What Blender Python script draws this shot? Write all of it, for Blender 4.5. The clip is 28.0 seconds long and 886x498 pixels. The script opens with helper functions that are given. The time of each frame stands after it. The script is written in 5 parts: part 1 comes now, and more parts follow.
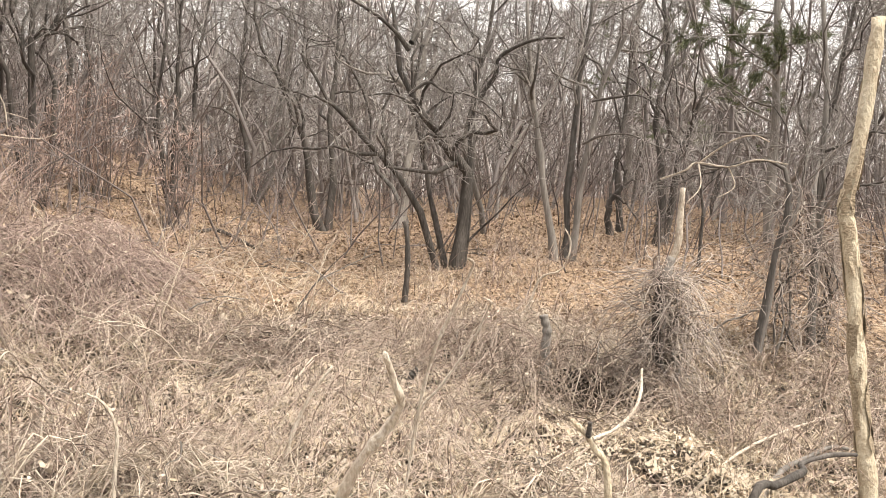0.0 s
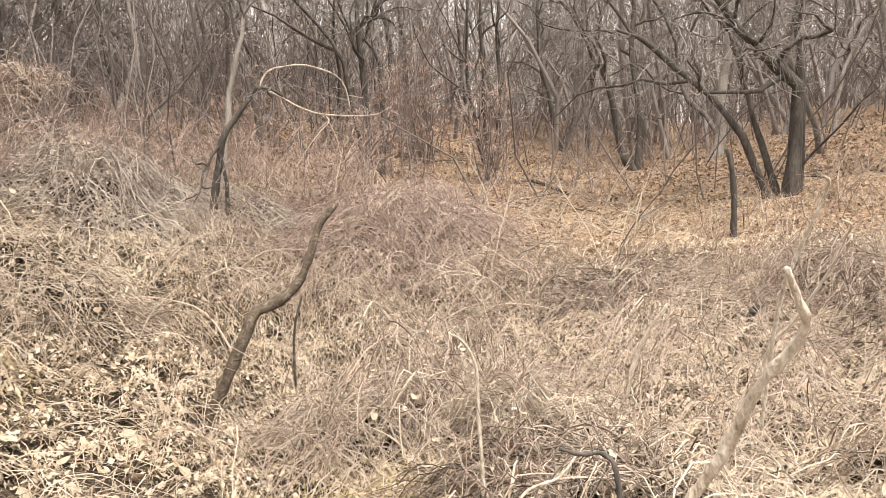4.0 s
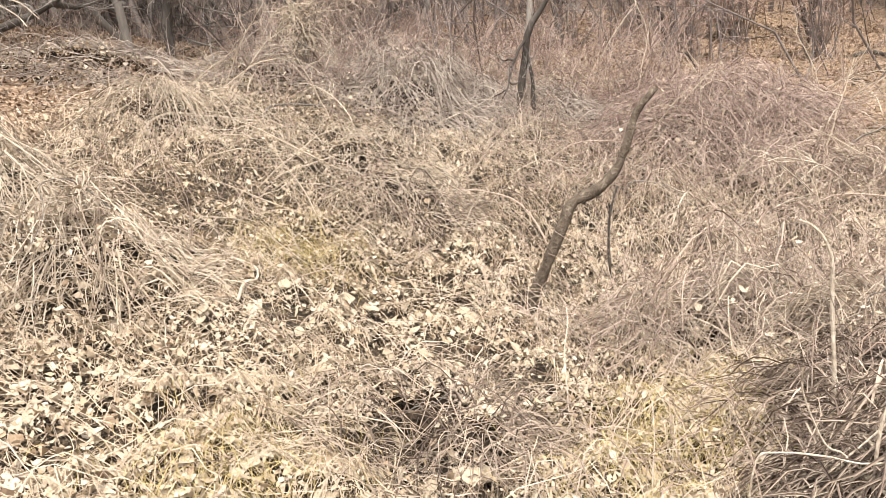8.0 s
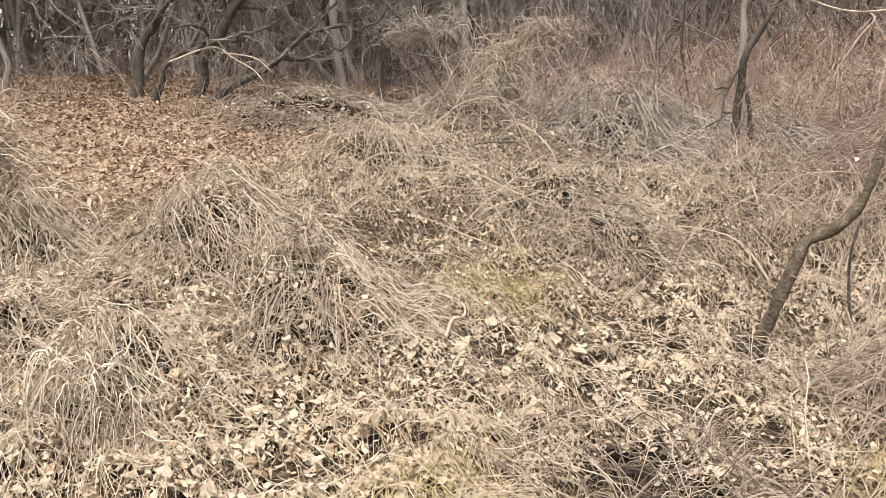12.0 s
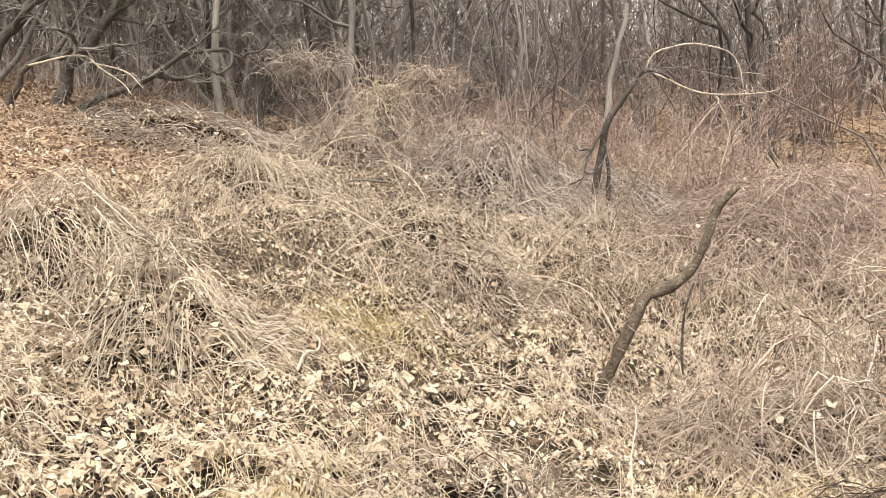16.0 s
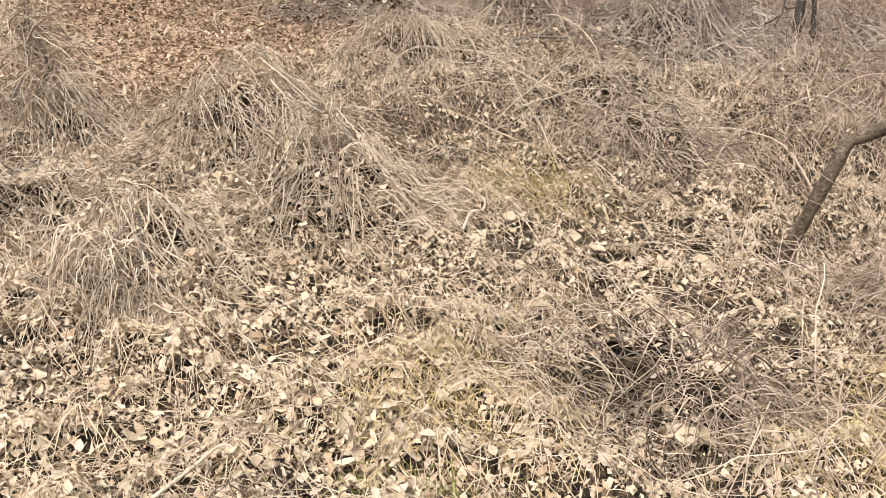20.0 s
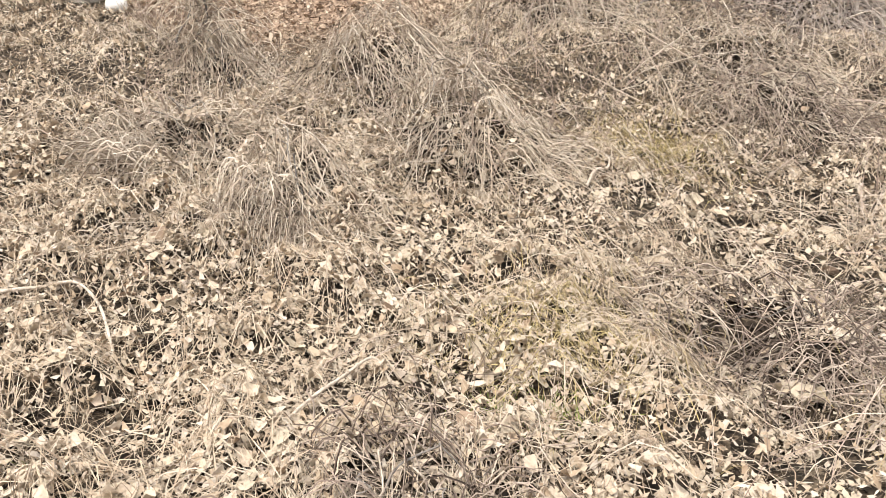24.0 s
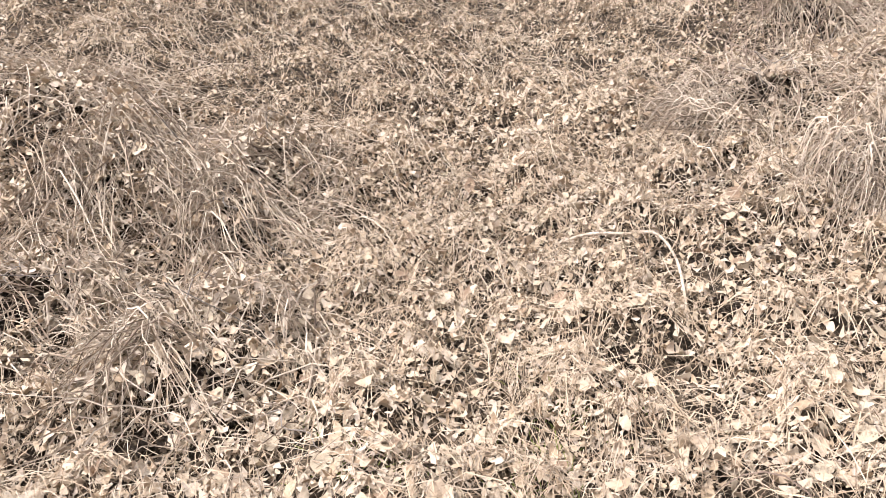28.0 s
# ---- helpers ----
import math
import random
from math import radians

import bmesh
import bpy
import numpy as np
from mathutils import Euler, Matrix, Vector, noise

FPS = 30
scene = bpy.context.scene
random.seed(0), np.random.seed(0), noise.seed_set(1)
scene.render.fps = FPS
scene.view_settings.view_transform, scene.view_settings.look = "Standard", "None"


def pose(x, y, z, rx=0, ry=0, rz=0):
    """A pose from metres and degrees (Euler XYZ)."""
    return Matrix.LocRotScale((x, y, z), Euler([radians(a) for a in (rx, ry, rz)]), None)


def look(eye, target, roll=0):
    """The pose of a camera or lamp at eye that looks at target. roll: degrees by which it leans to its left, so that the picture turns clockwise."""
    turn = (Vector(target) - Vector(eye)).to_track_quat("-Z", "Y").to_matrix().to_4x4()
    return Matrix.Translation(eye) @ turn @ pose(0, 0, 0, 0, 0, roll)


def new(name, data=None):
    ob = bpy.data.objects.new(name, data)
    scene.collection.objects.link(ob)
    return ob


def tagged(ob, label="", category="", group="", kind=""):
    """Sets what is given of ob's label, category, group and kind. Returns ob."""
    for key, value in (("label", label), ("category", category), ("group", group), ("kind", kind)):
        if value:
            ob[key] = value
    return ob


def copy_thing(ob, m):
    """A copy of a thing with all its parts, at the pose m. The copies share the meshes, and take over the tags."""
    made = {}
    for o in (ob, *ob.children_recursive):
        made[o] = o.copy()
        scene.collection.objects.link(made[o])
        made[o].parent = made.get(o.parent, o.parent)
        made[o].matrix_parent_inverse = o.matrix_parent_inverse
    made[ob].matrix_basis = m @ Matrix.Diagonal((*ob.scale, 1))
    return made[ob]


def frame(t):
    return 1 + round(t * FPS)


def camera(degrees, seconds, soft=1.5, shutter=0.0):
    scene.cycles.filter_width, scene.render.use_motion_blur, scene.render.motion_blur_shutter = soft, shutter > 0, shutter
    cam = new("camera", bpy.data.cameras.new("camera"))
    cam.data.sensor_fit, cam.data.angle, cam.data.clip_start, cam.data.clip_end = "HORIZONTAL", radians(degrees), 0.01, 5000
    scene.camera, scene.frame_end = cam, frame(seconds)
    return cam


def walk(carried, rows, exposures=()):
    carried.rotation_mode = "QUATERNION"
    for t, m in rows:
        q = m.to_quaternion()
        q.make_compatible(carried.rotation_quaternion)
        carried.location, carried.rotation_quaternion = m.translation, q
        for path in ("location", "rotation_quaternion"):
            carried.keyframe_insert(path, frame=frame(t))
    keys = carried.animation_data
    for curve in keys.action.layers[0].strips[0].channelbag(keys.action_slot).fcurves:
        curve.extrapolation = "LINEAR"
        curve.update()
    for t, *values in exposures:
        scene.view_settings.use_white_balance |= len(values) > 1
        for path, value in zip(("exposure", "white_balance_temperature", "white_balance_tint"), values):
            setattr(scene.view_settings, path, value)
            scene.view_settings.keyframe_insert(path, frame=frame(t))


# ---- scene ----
# ---- camera and its path ----
cam = camera(63.29, 28.0, soft=0.65)


def held(x, y, z, yaw, pitch, roll):
    """A hand-held pose: eye in metres; yaw from +y to the left, pitch up, roll, in degrees."""
    return (Matrix.Translation((x, y, z)) @ Matrix.Rotation(radians(yaw), 4, "Z")
            @ Matrix.Rotation(radians(pitch + 90), 4, "X") @ Matrix.Rotation(radians(roll), 4, "Z"))


PATH = [
    (0, 0.000, 0.000, 0.000, 0.00, -2.32, 4.40),
    (0.5, -0.007, 0.017, -0.007, 2.85, -2.69, 2.87),
    (1, -0.005, 0.017, -0.006, 5.94, -3.06, 1.50),
    (1.5, -0.017, 0.023, -0.010, 9.14, -3.21, 0.45),
    (2, -0.032, 0.015, -0.012, 12.00, -3.29, -0.20),
    (2.5, -0.048, -0.001, -0.016, 14.97, -3.63, -0.70),
    (3, -0.063, -0.011, -0.010, 18.53, -4.72, -1.30),
    (3.5, -0.103, 0.005, -0.033, 21.74, -5.96, -1.97),
    (5.5, -0.118, -0.028, -0.050, 31.02, -9.80, -3.47),
    (6, -0.136, -0.058, -0.050, 33.97, -10.34, -3.88),
    (6.5, -0.156, -0.074, -0.052, 37.14, -10.93, -4.31),
    (7, -0.169, -0.101, -0.064, 40.86, -12.10, -5.09),
    (7.5, -0.216, -0.126, -0.078, 44.48, -12.93, -6.05),
    (8, -0.271, -0.142, -0.075, 47.89, -13.39, -7.02),
    (8.5, -0.274, -0.155, -0.069, 51.15, -13.30, -7.99),
    (9, -0.263, -0.174, -0.071, 54.12, -13.30, -8.67),
    (9.5, -0.268, -0.214, -0.070, 57.11, -13.77, -9.07),
    (10, -0.289, -0.233, -0.080, 59.72, -14.37, -9.54),
    (10.5, -0.311, -0.242, -0.088, 61.99, -14.50, -10.14),
    (11, -0.378, -0.226, -0.102, 64.31, -13.25, -10.96),
    (11.5, -0.434, -0.229, -0.096, 64.91, -11.03, -10.71),
    (12, -0.427, -0.173, -0.046, 62.70, -8.64, -8.94),
    (12.5, -0.397, -0.115, -0.019, 58.76, -6.61, -6.37),
    (13, -0.374, -0.081, -0.013, 54.95, -4.92, -4.29),
    (13.5, -0.371, -0.080, -0.019, 52.35, -3.61, -2.91),
    (15.5, -0.351, -0.118, -0.069, 51.36, -4.77, -3.03),
    (16, -0.347, -0.103, -0.091, 52.48, -6.39, -3.56),
    (16.5, -0.337, -0.071, -0.099, 53.87, -7.71, -4.08),
    (17, -0.349, -0.048, -0.108, 55.52, -8.95, -4.61),
    (17.5, -0.349, -0.025, -0.119, 57.17, -9.91, -5.40),
    (18, -0.346, 0.002, -0.129, 58.88, -10.71, -6.20),
    (18.5, -0.340, 0.022, -0.141, 60.46, -11.95, -6.75),
    (19, -0.340, 0.042, -0.157, 62.77, -13.41, -7.14),
    (19.5, -0.344, 0.045, -0.180, 65.59, -14.69, -7.71),
    (20, -0.336, 0.039, -0.193, 68.27, -15.20, -8.27),
    (20.5, -0.309, -0.005, -0.189, 70.26, -15.02, -8.54),
    (22.5, -0.205, -0.137, -0.100, 72.64, -15.49, -7.41),
    (23, -0.185, -0.181, -0.119, 74.56, -15.70, -7.37),
    (23.5, -0.158, -0.220, -0.128, 75.92, -16.53, -7.08),
    (24, -0.138, -0.240, -0.168, 76.47, -17.35, -6.48),
    (24.5, -0.123, -0.279, -0.172, 77.37, -17.83, -6.26),
    (25, -0.102, -0.305, -0.153, 80.18, -18.07, -6.81),
    (25.5, -0.088, -0.327, -0.147, 84.70, -18.27, -7.58),
    (26, -0.113, -0.307, -0.159, 90.13, -18.21, -8.36),
    (26.5, -0.134, -0.309, -0.162, 95.93, -17.92, -8.91),
    (27, -0.141, -0.347, -0.152, 103.76, -17.05, -9.88),
    (27.5, -0.150, -0.407, -0.134, 111.97, -15.67, -10.80),
    (28, -0.142, -0.459, -0.102, 118.56, -14.59, -11.02),
]
walk(cam, [(t, held(*row)) for t, *row in PATH], exposures=((0, 0.70, 6820, 9), (3, 0.66, 6950, 10), (6, 0.87, 6900, 10), (8, 0.77, 6750, 10), (13.5, 0.43, 6750, 9), (15.5, 0.69, 6850, 8), (18, 0.69, 6950, 10), (20, 0.42, 6910, 11), (23, 0.46, 6510, 10), (25, 0.46, 6460, 10), (28, 0.59, 6410, 16)))

# ---- world and sun: bright hazy overcast ----
world = bpy.data.worlds.new("sky")
scene.world = world
world.use_nodes = True
wn, wl = world.node_tree.nodes, world.node_tree.links
sky = wn.new("ShaderNodeTexSky")
sky.sky_type = "NISHITA"
sky.sun_disc = False
sky.sun_elevation, sky.sun_rotation = radians(64), radians(124)
sky.air_density, sky.dust_density, sky.ozone_density = 1.0, 4.0, 1.0
bg = wn["Background"]
bg.inputs["Strength"].default_value = 0.15
# an overcast vault, three times as bright overhead as at the horizon
vault = wn.new("ShaderNodeTexCoord")
height = wn.new("ShaderNodeSeparateXYZ")
wl.new(vault.outputs["Generated"], height.inputs["Vector"])
rise = wn.new("ShaderNodeMapRange")
rise.inputs["From Min"].default_value, rise.inputs["From Max"].default_value = 0.0, 1.0
rise.inputs["To Min"].default_value, rise.inputs["To Max"].default_value = 4.6, 13.8
wl.new(height.outputs["Z"], rise.inputs["Value"])
veil = wn.new("ShaderNodeVectorMath")
veil.operation = "SCALE"
veil.inputs[0].default_value = (1.0, 0.975, 0.95)
wl.new(rise.outputs["Result"], veil.inputs["Scale"])
cloud = wn.new("ShaderNodeMix")
cloud.data_type = "RGBA"
cloud.inputs["Factor"].default_value = 0.85
wl.new(sky.outputs["Color"], cloud.inputs["A"])
wl.new(veil.outputs["Vector"], cloud.inputs["B"])
wl.new(cloud.outputs["Result"], bg.inputs["Color"])
sun = new("sun", bpy.data.lights.new("sun", "SUN"))
sun.data.energy, sun.data.angle, sun.data.color = 3.4, radians(7), (1.0, 0.935, 0.83)
sun.matrix_world = look((6, -4, 15), (0, 0, 0))


# ---- materials ----
def material(name, colours, rough=0.85, scale=6.0, bump=0.4, island=0.0, stretch=(1, 1, 1), fine=40.0, spec=0.3, per_object=0.0):
    """Colour ramp over two scales of noise, shifted per loose piece or per object, with relief from the fine scale."""
    m = bpy.data.materials.new(name)
    m.use_nodes = True
    n, l = m.node_tree.nodes, m.node_tree.links
    b = n["Principled BSDF"]
    b.inputs["Roughness"].default_value = rough
    b.inputs["Specular IOR Level"].default_value = spec
    co = n.new("ShaderNodeTexCoord")
    mp = n.new("ShaderNodeMapping")
    mp.inputs["Scale"].default_value = stretch
    l.new(co.outputs["Object"], mp.inputs["Vector"])
    a, f = n.new("ShaderNodeTexNoise"), n.new("ShaderNodeTexNoise")
    a.inputs["Scale"].default_value, a.inputs["Detail"].default_value = scale, 4
    f.inputs["Scale"].default_value, f.inputs["Detail"].default_value = fine, 3
    l.new(mp.outputs["Vector"], a.inputs["Vector"])
    l.new(mp.outputs["Vector"], f.inputs["Vector"])
    mix = n.new("ShaderNodeMix")
    mix.data_type = "FLOAT"
    mix.inputs["Factor"].default_value = 0.4
    l.new(a.outputs["Fac"], mix.inputs["A"])
    l.new(f.outputs["Fac"], mix.inputs["B"])
    val = mix.outputs["Result"]
    if island or per_object:
        if island:
            g = n.new("ShaderNodeNewGeometry")
            rnd = g.outputs["Random Per Island"]
        else:
            g = n.new("ShaderNodeObjectInfo")
            rnd = g.outputs["Random"]
        k = n.new("ShaderNodeMix")
        k.data_type = "FLOAT"
        k.inputs["Factor"].default_value = island or per_object
        l.new(val, k.inputs["A"])
        l.new(rnd, k.inputs["B"])
        val = k.outputs["Result"]
    r = n.new("ShaderNodeValToRGB")
    lo, hi = (0.05, 0.95) if island > 0.5 else (0.28, 0.72)
    while len(r.color_ramp.elements) < len(colours):
        r.color_ramp.elements.new(0.5)
    for i, (e, c) in enumerate(zip(r.color_ramp.elements, colours)):
        e.position = lo + (hi - lo) * i / max(1, len(colours) - 1)
        e.color = (*c, 1)
    l.new(val, r.inputs["Fac"])
    l.new(r.outputs["Color"], b.inputs["Base Color"])
    if bump:
        bp = n.new("ShaderNodeBump")
        bp.inputs["Strength"].default_value, bp.inputs["Distance"].default_value = bump, 0.02
        l.new(f.outputs["Fac"], bp.inputs["Height"])
        l.new(bp.outputs["Normal"], b.inputs["Normal"])
    return m


def litter_floor():
    """Matted litter: cells of leaf and crumb size, near-black in the clearing as shade between leaves, orange brown
    under the wood.
    """
    m = material("soil_and_litter", [(0.018, 0.013, 0.01), (0.9, 0.9, 0.9)], 0.95, 1.7, 0.0, fine=30)
    n, l = m.node_tree.nodes, m.node_tree.links
    b = n["Principled BSDF"]
    co, stain = n["Texture Coordinate"], n["Mix"]
    warp = n.new("ShaderNodeTexNoise")
    warp.inputs["Scale"].default_value = 9
    bent = n.new("ShaderNodeMix")
    bent.data_type = "RGBA"
    bent.inputs["Factor"].default_value = 0.06
    l.new(co.outputs["Object"], warp.inputs["Vector"])
    l.new(co.outputs["Object"], bent.inputs["A"])
    l.new(warp.outputs["Color"], bent.inputs["B"])
    tone, edge = [], []
    for size in (19, 52):
        v = n.new("ShaderNodeTexVoronoi")
        v.inputs["Scale"].default_value = size
        l.new(bent.outputs["Result"], v.inputs["Vector"])
        s = n.new("ShaderNodeSeparateColor")
        l.new(v.outputs["Color"], s.inputs["Color"])
        tone.append(s.outputs["Red"])
        edge.append(v.outputs["Distance"])

    def blend(a, c, f):
        k = n.new("ShaderNodeMix")
        k.data_type = "FLOAT"
        k.inputs["Factor"].default_value = f
        l.new(a, k.inputs["A"])
        l.new(c, k.inputs["B"])
        return k.outputs["Result"]

    def ramp(stops, fac):
        r = n.new("ShaderNodeValToRGB")
        while len(r.color_ramp.elements) < len(stops):
            r.color_ramp.elements.new(0.5)
        for e, (p, c) in zip(r.color_ramp.elements, stops):
            e.position, e.color = p, (*c, 1)
        l.new(fac, r.inputs["Fac"])
        return r.outputs["Color"]

    val = blend(blend(tone[0], tone[1], 0.5), stain.outputs["Result"], 0.3)
    # the ramp beneath the pale litter is near-black, as shade between leaves
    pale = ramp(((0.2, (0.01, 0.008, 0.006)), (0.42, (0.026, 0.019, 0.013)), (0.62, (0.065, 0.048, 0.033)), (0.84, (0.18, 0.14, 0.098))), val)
    brown = ramp(((0.2, (0.06, 0.038, 0.026)), (0.38, (0.17, 0.112, 0.075)), (0.58, (0.31, 0.218, 0.148)), (0.82, (0.44, 0.335, 0.24))), val)
    xyz = n.new("ShaderNodeSeparateXYZ")
    l.new(co.outputs["Object"], xyz.inputs["Vector"])
    def calc(op, p, q):
        k = n.new("ShaderNodeMath")
        k.operation = op
        for i, v in enumerate((p, q)):
            if isinstance(v, (int, float)):
                k.inputs[i].default_value = v
            else:
                l.new(v, k.inputs[i])
        return k.outputs[0]

    # the wood floor begins ahead of the clearing and on the upper bank, whose edge draws back to both sides
    north = calc("MULTIPLY", calc("MAXIMUM", calc("SUBTRACT", xyz.outputs["Y"], 1.0), 0.0), 0.75)
    south = calc("MULTIPLY", calc("MAXIMUM", calc("SUBTRACT", -0.5, xyz.outputs["Y"]), 0.0), 2.0)
    bank_side = calc("ADD", calc("ADD", xyz.outputs["X"], north), south)
    zone = []
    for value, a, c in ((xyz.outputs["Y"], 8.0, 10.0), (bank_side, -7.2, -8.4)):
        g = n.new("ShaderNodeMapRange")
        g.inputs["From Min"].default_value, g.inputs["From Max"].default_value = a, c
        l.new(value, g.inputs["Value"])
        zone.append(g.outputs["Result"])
    wood_side = n.new("ShaderNodeMath")
    wood_side.operation = "MAXIMUM"
    l.new(zone[0], wood_side.inputs[0])
    l.new(zone[1], wood_side.inputs[1])
    # a darker brown ramp under the oak leaves of the bank
    bank_brown = ramp(((0.2, (0.045, 0.029, 0.021)), (0.38, (0.15, 0.1, 0.071)), (0.58, (0.29, 0.205, 0.146)), (0.82, (0.42, 0.32, 0.235))), val)
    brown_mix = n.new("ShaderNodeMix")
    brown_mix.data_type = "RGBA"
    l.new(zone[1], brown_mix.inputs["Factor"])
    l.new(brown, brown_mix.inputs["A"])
    l.new(bank_brown, brown_mix.inputs["B"])
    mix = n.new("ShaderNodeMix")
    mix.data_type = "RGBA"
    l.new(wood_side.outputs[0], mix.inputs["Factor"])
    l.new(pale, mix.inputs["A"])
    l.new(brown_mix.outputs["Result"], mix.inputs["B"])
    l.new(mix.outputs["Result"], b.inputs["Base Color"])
    bp = n.new("ShaderNodeBump")
    bp.inputs["Strength"].default_value, bp.inputs["Distance"].default_value = 1.0, 0.05
    l.new(blend(edge[0], blend(tone[0], tone[1], 0.6), 0.5), bp.inputs["Height"])
    l.new(bp.outputs["Normal"], b.inputs["Normal"])
    return m


SOIL = litter_floor()
STRAW = material("dry_stalks", [(0.075, 0.053, 0.04), (0.3, 0.23, 0.17), (0.45, 0.365, 0.275), (0.485, 0.405, 0.315), (0.505, 0.435, 0.352), (0.525, 0.465, 0.385)], 0.75, 6, 0.2, island=0.62, spec=0.12)
VINE = material("dead_vines", [(0.085, 0.062, 0.05), (0.33, 0.265, 0.21), (0.49, 0.415, 0.335), (0.54, 0.47, 0.395), (0.58, 0.52, 0.445)], 0.8, 5, 0.3, island=0.75, spec=0.12)
BRUSH = material("thin_brush_stems", [(0.085, 0.06, 0.05), (0.29, 0.218, 0.182), (0.4, 0.318, 0.27), (0.48, 0.4, 0.345), (0.54, 0.468, 0.41)], 0.8, 5, 0.2, island=0.75)
RED_BRUSH = material("reddish_brush", [(0.085, 0.058, 0.051), (0.31, 0.228, 0.2), (0.44, 0.342, 0.302), (0.53, 0.435, 0.388)], 0.85, 5, 0.2, island=0.75)
GREY_VINE = material("weathered_grey_vines", [(0.065, 0.05, 0.045), (0.25, 0.205, 0.184), (0.37, 0.318, 0.285), (0.46, 0.405, 0.365), (0.52, 0.465, 0.42)], 0.8, 5, 0.3, island=0.75, spec=0.12)
PALE_LEAF = material("bleached_dead_leaves", [(0.14, 0.096, 0.066), (0.33, 0.243, 0.17), (0.44, 0.358, 0.265), (0.49, 0.405, 0.325), (0.485, 0.42, 0.325), (0.53, 0.455, 0.39), (0.51, 0.455, 0.365), (0.545, 0.495, 0.435)], 0.7, 9, 0.5, island=0.58, fine=60, spec=0.12)
BROWN_LEAF = material("brown_oak_leaves", [(0.05, 0.033, 0.025), (0.23, 0.162, 0.116), (0.35, 0.26, 0.191), (0.46, 0.363, 0.282)], 0.75, 9, 0.4, island=0.75, fine=50)
BARK_DARK = material("dark_bark", [(0.028, 0.025, 0.023), (0.075, 0.066, 0.06), (0.16, 0.142, 0.13)], 0.9, 7, 0.9, stretch=(1, 1, 0.25), fine=38)
BARK_GREY = material("grey_bark", [(0.062, 0.055, 0.051), (0.16, 0.145, 0.133), (0.3, 0.275, 0.252)], 0.9, 6, 0.8, stretch=(1, 1, 0.25), fine=32, per_object=0.35)
TWIG = material("bare_twigs", [(0.11, 0.099, 0.095), (0.25, 0.229, 0.217), (0.46, 0.427, 0.403)], 0.85, 4, 0.2, island=0.6)
# base tone lifted to carry the paleness of haze over distance
FAR_TWIG = material("far_bare_twigs", [(0.15, 0.133, 0.13), (0.265, 0.237, 0.228), (0.4, 0.362, 0.345)], 0.9, 3, 0.0, island=0.6)
STICK_BARK = material("brown_stick_bark", [(0.03, 0.023, 0.018), (0.075, 0.058, 0.045), (0.125, 0.1, 0.078), (0.3, 0.26, 0.215)], 0.9, 14, 1.0, fine=55)
DARK_VINE = material("dark_dead_vines", [(0.05, 0.037, 0.031), (0.17, 0.128, 0.105), (0.36, 0.293, 0.245), (0.5, 0.43, 0.365)], 0.85, 5, 0.3, island=0.75)
SHOOT = material("brown_shoots", [(0.075, 0.062, 0.059), (0.16, 0.136, 0.13), (0.28, 0.245, 0.235)], 0.9, 5, 0.3, island=0.5)
FLAKE = material("flaking_bark", [(0.24, 0.19, 0.135), (0.4, 0.325, 0.235), (0.52, 0.44, 0.33)], 0.85, 14, 0.9, fine=60, per_object=0.4)
PALE_WOOD = material("peeled_pale_wood", [(0.25, 0.195, 0.135), (0.45, 0.375, 0.275), (0.56, 0.49, 0.375), (0.64, 0.58, 0.465)], 0.75, 11, 1.0, stretch=(1, 1, 0.5), fine=60)
BLEACHED = material("bleached_branch", [(0.13, 0.098, 0.072), (0.4, 0.335, 0.27), (0.56, 0.495, 0.42), (0.63, 0.57, 0.495)], 0.75, 15, 0.9, stretch=(1, 1, 0.45), fine=70)
NEEDLE = material("pine_needles", [(0.085, 0.098, 0.056), (0.155, 0.172, 0.098), (0.25, 0.262, 0.145)], 0.6, 4, 0.0, island=0.7)
STONE = material("weathered_stone", [(0.10, 0.09, 0.078), (0.2, 0.185, 0.165), (0.3, 0.285, 0.26)], 0.9, 5, 0.8, fine=30)
WHITE = material("white_plastic", [(0.72, 0.72, 0.72), (0.82, 0.82, 0.82)], 0.45, 5, 0.05)
# near-black leaf colour that stands in for shade inside mounds and hollows
SHADE_LEAF = material("rotten_leaves", [(0.012, 0.009, 0.007), (0.03, 0.021, 0.015), (0.065, 0.047, 0.033)], 0.9, 9, 0.4, island=0.6, fine=50)
YELLOW_STRAW = material("yellow_straw", [(0.2, 0.15, 0.07), (0.42, 0.34, 0.16), (0.55, 0.46, 0.25)], 0.75, 5, 0.2, island=0.7)
GREEN = material("green_moss_blades", [(0.10, 0.14, 0.03), (0.2, 0.25, 0.06), (0.33, 0.36, 0.12)], 0.8, 8, 0.2, island=0.7)


# ---- terrain height ----
def soft(t):
    return np.logaddexp(0, t)


def step(t):
    return 0.5 + 0.5 * np.tanh(t / 2)


def lattice(x, y, size, seed):
    """Smooth value noise, -1 to 1."""
    u, v = x / size, y / size
    i, j = np.floor(u).astype(np.int64), np.floor(v).astype(np.int64)
    fu, fv = u - i, v - j
    fu, fv = fu * fu * (3 - 2 * fu), fv * fv * (3 - 2 * fv)

    def h(a, b):
        k = (a * 374761393 + b * 668265263 + seed * 974634777) & 0xFFFFFFFF
        k = ((k ^ (k >> 13)) * 1274126177) & 0xFFFFFFFF
        return ((k ^ (k >> 16)) & 0xFFFF) / 32767.5 - 1

    return ((h(i, j) * (1 - fu) + h(i + 1, j) * fu) * (1 - fv) + (h(i, j + 1) * (1 - fu) + h(i + 1, j + 1) * fu) * fv)


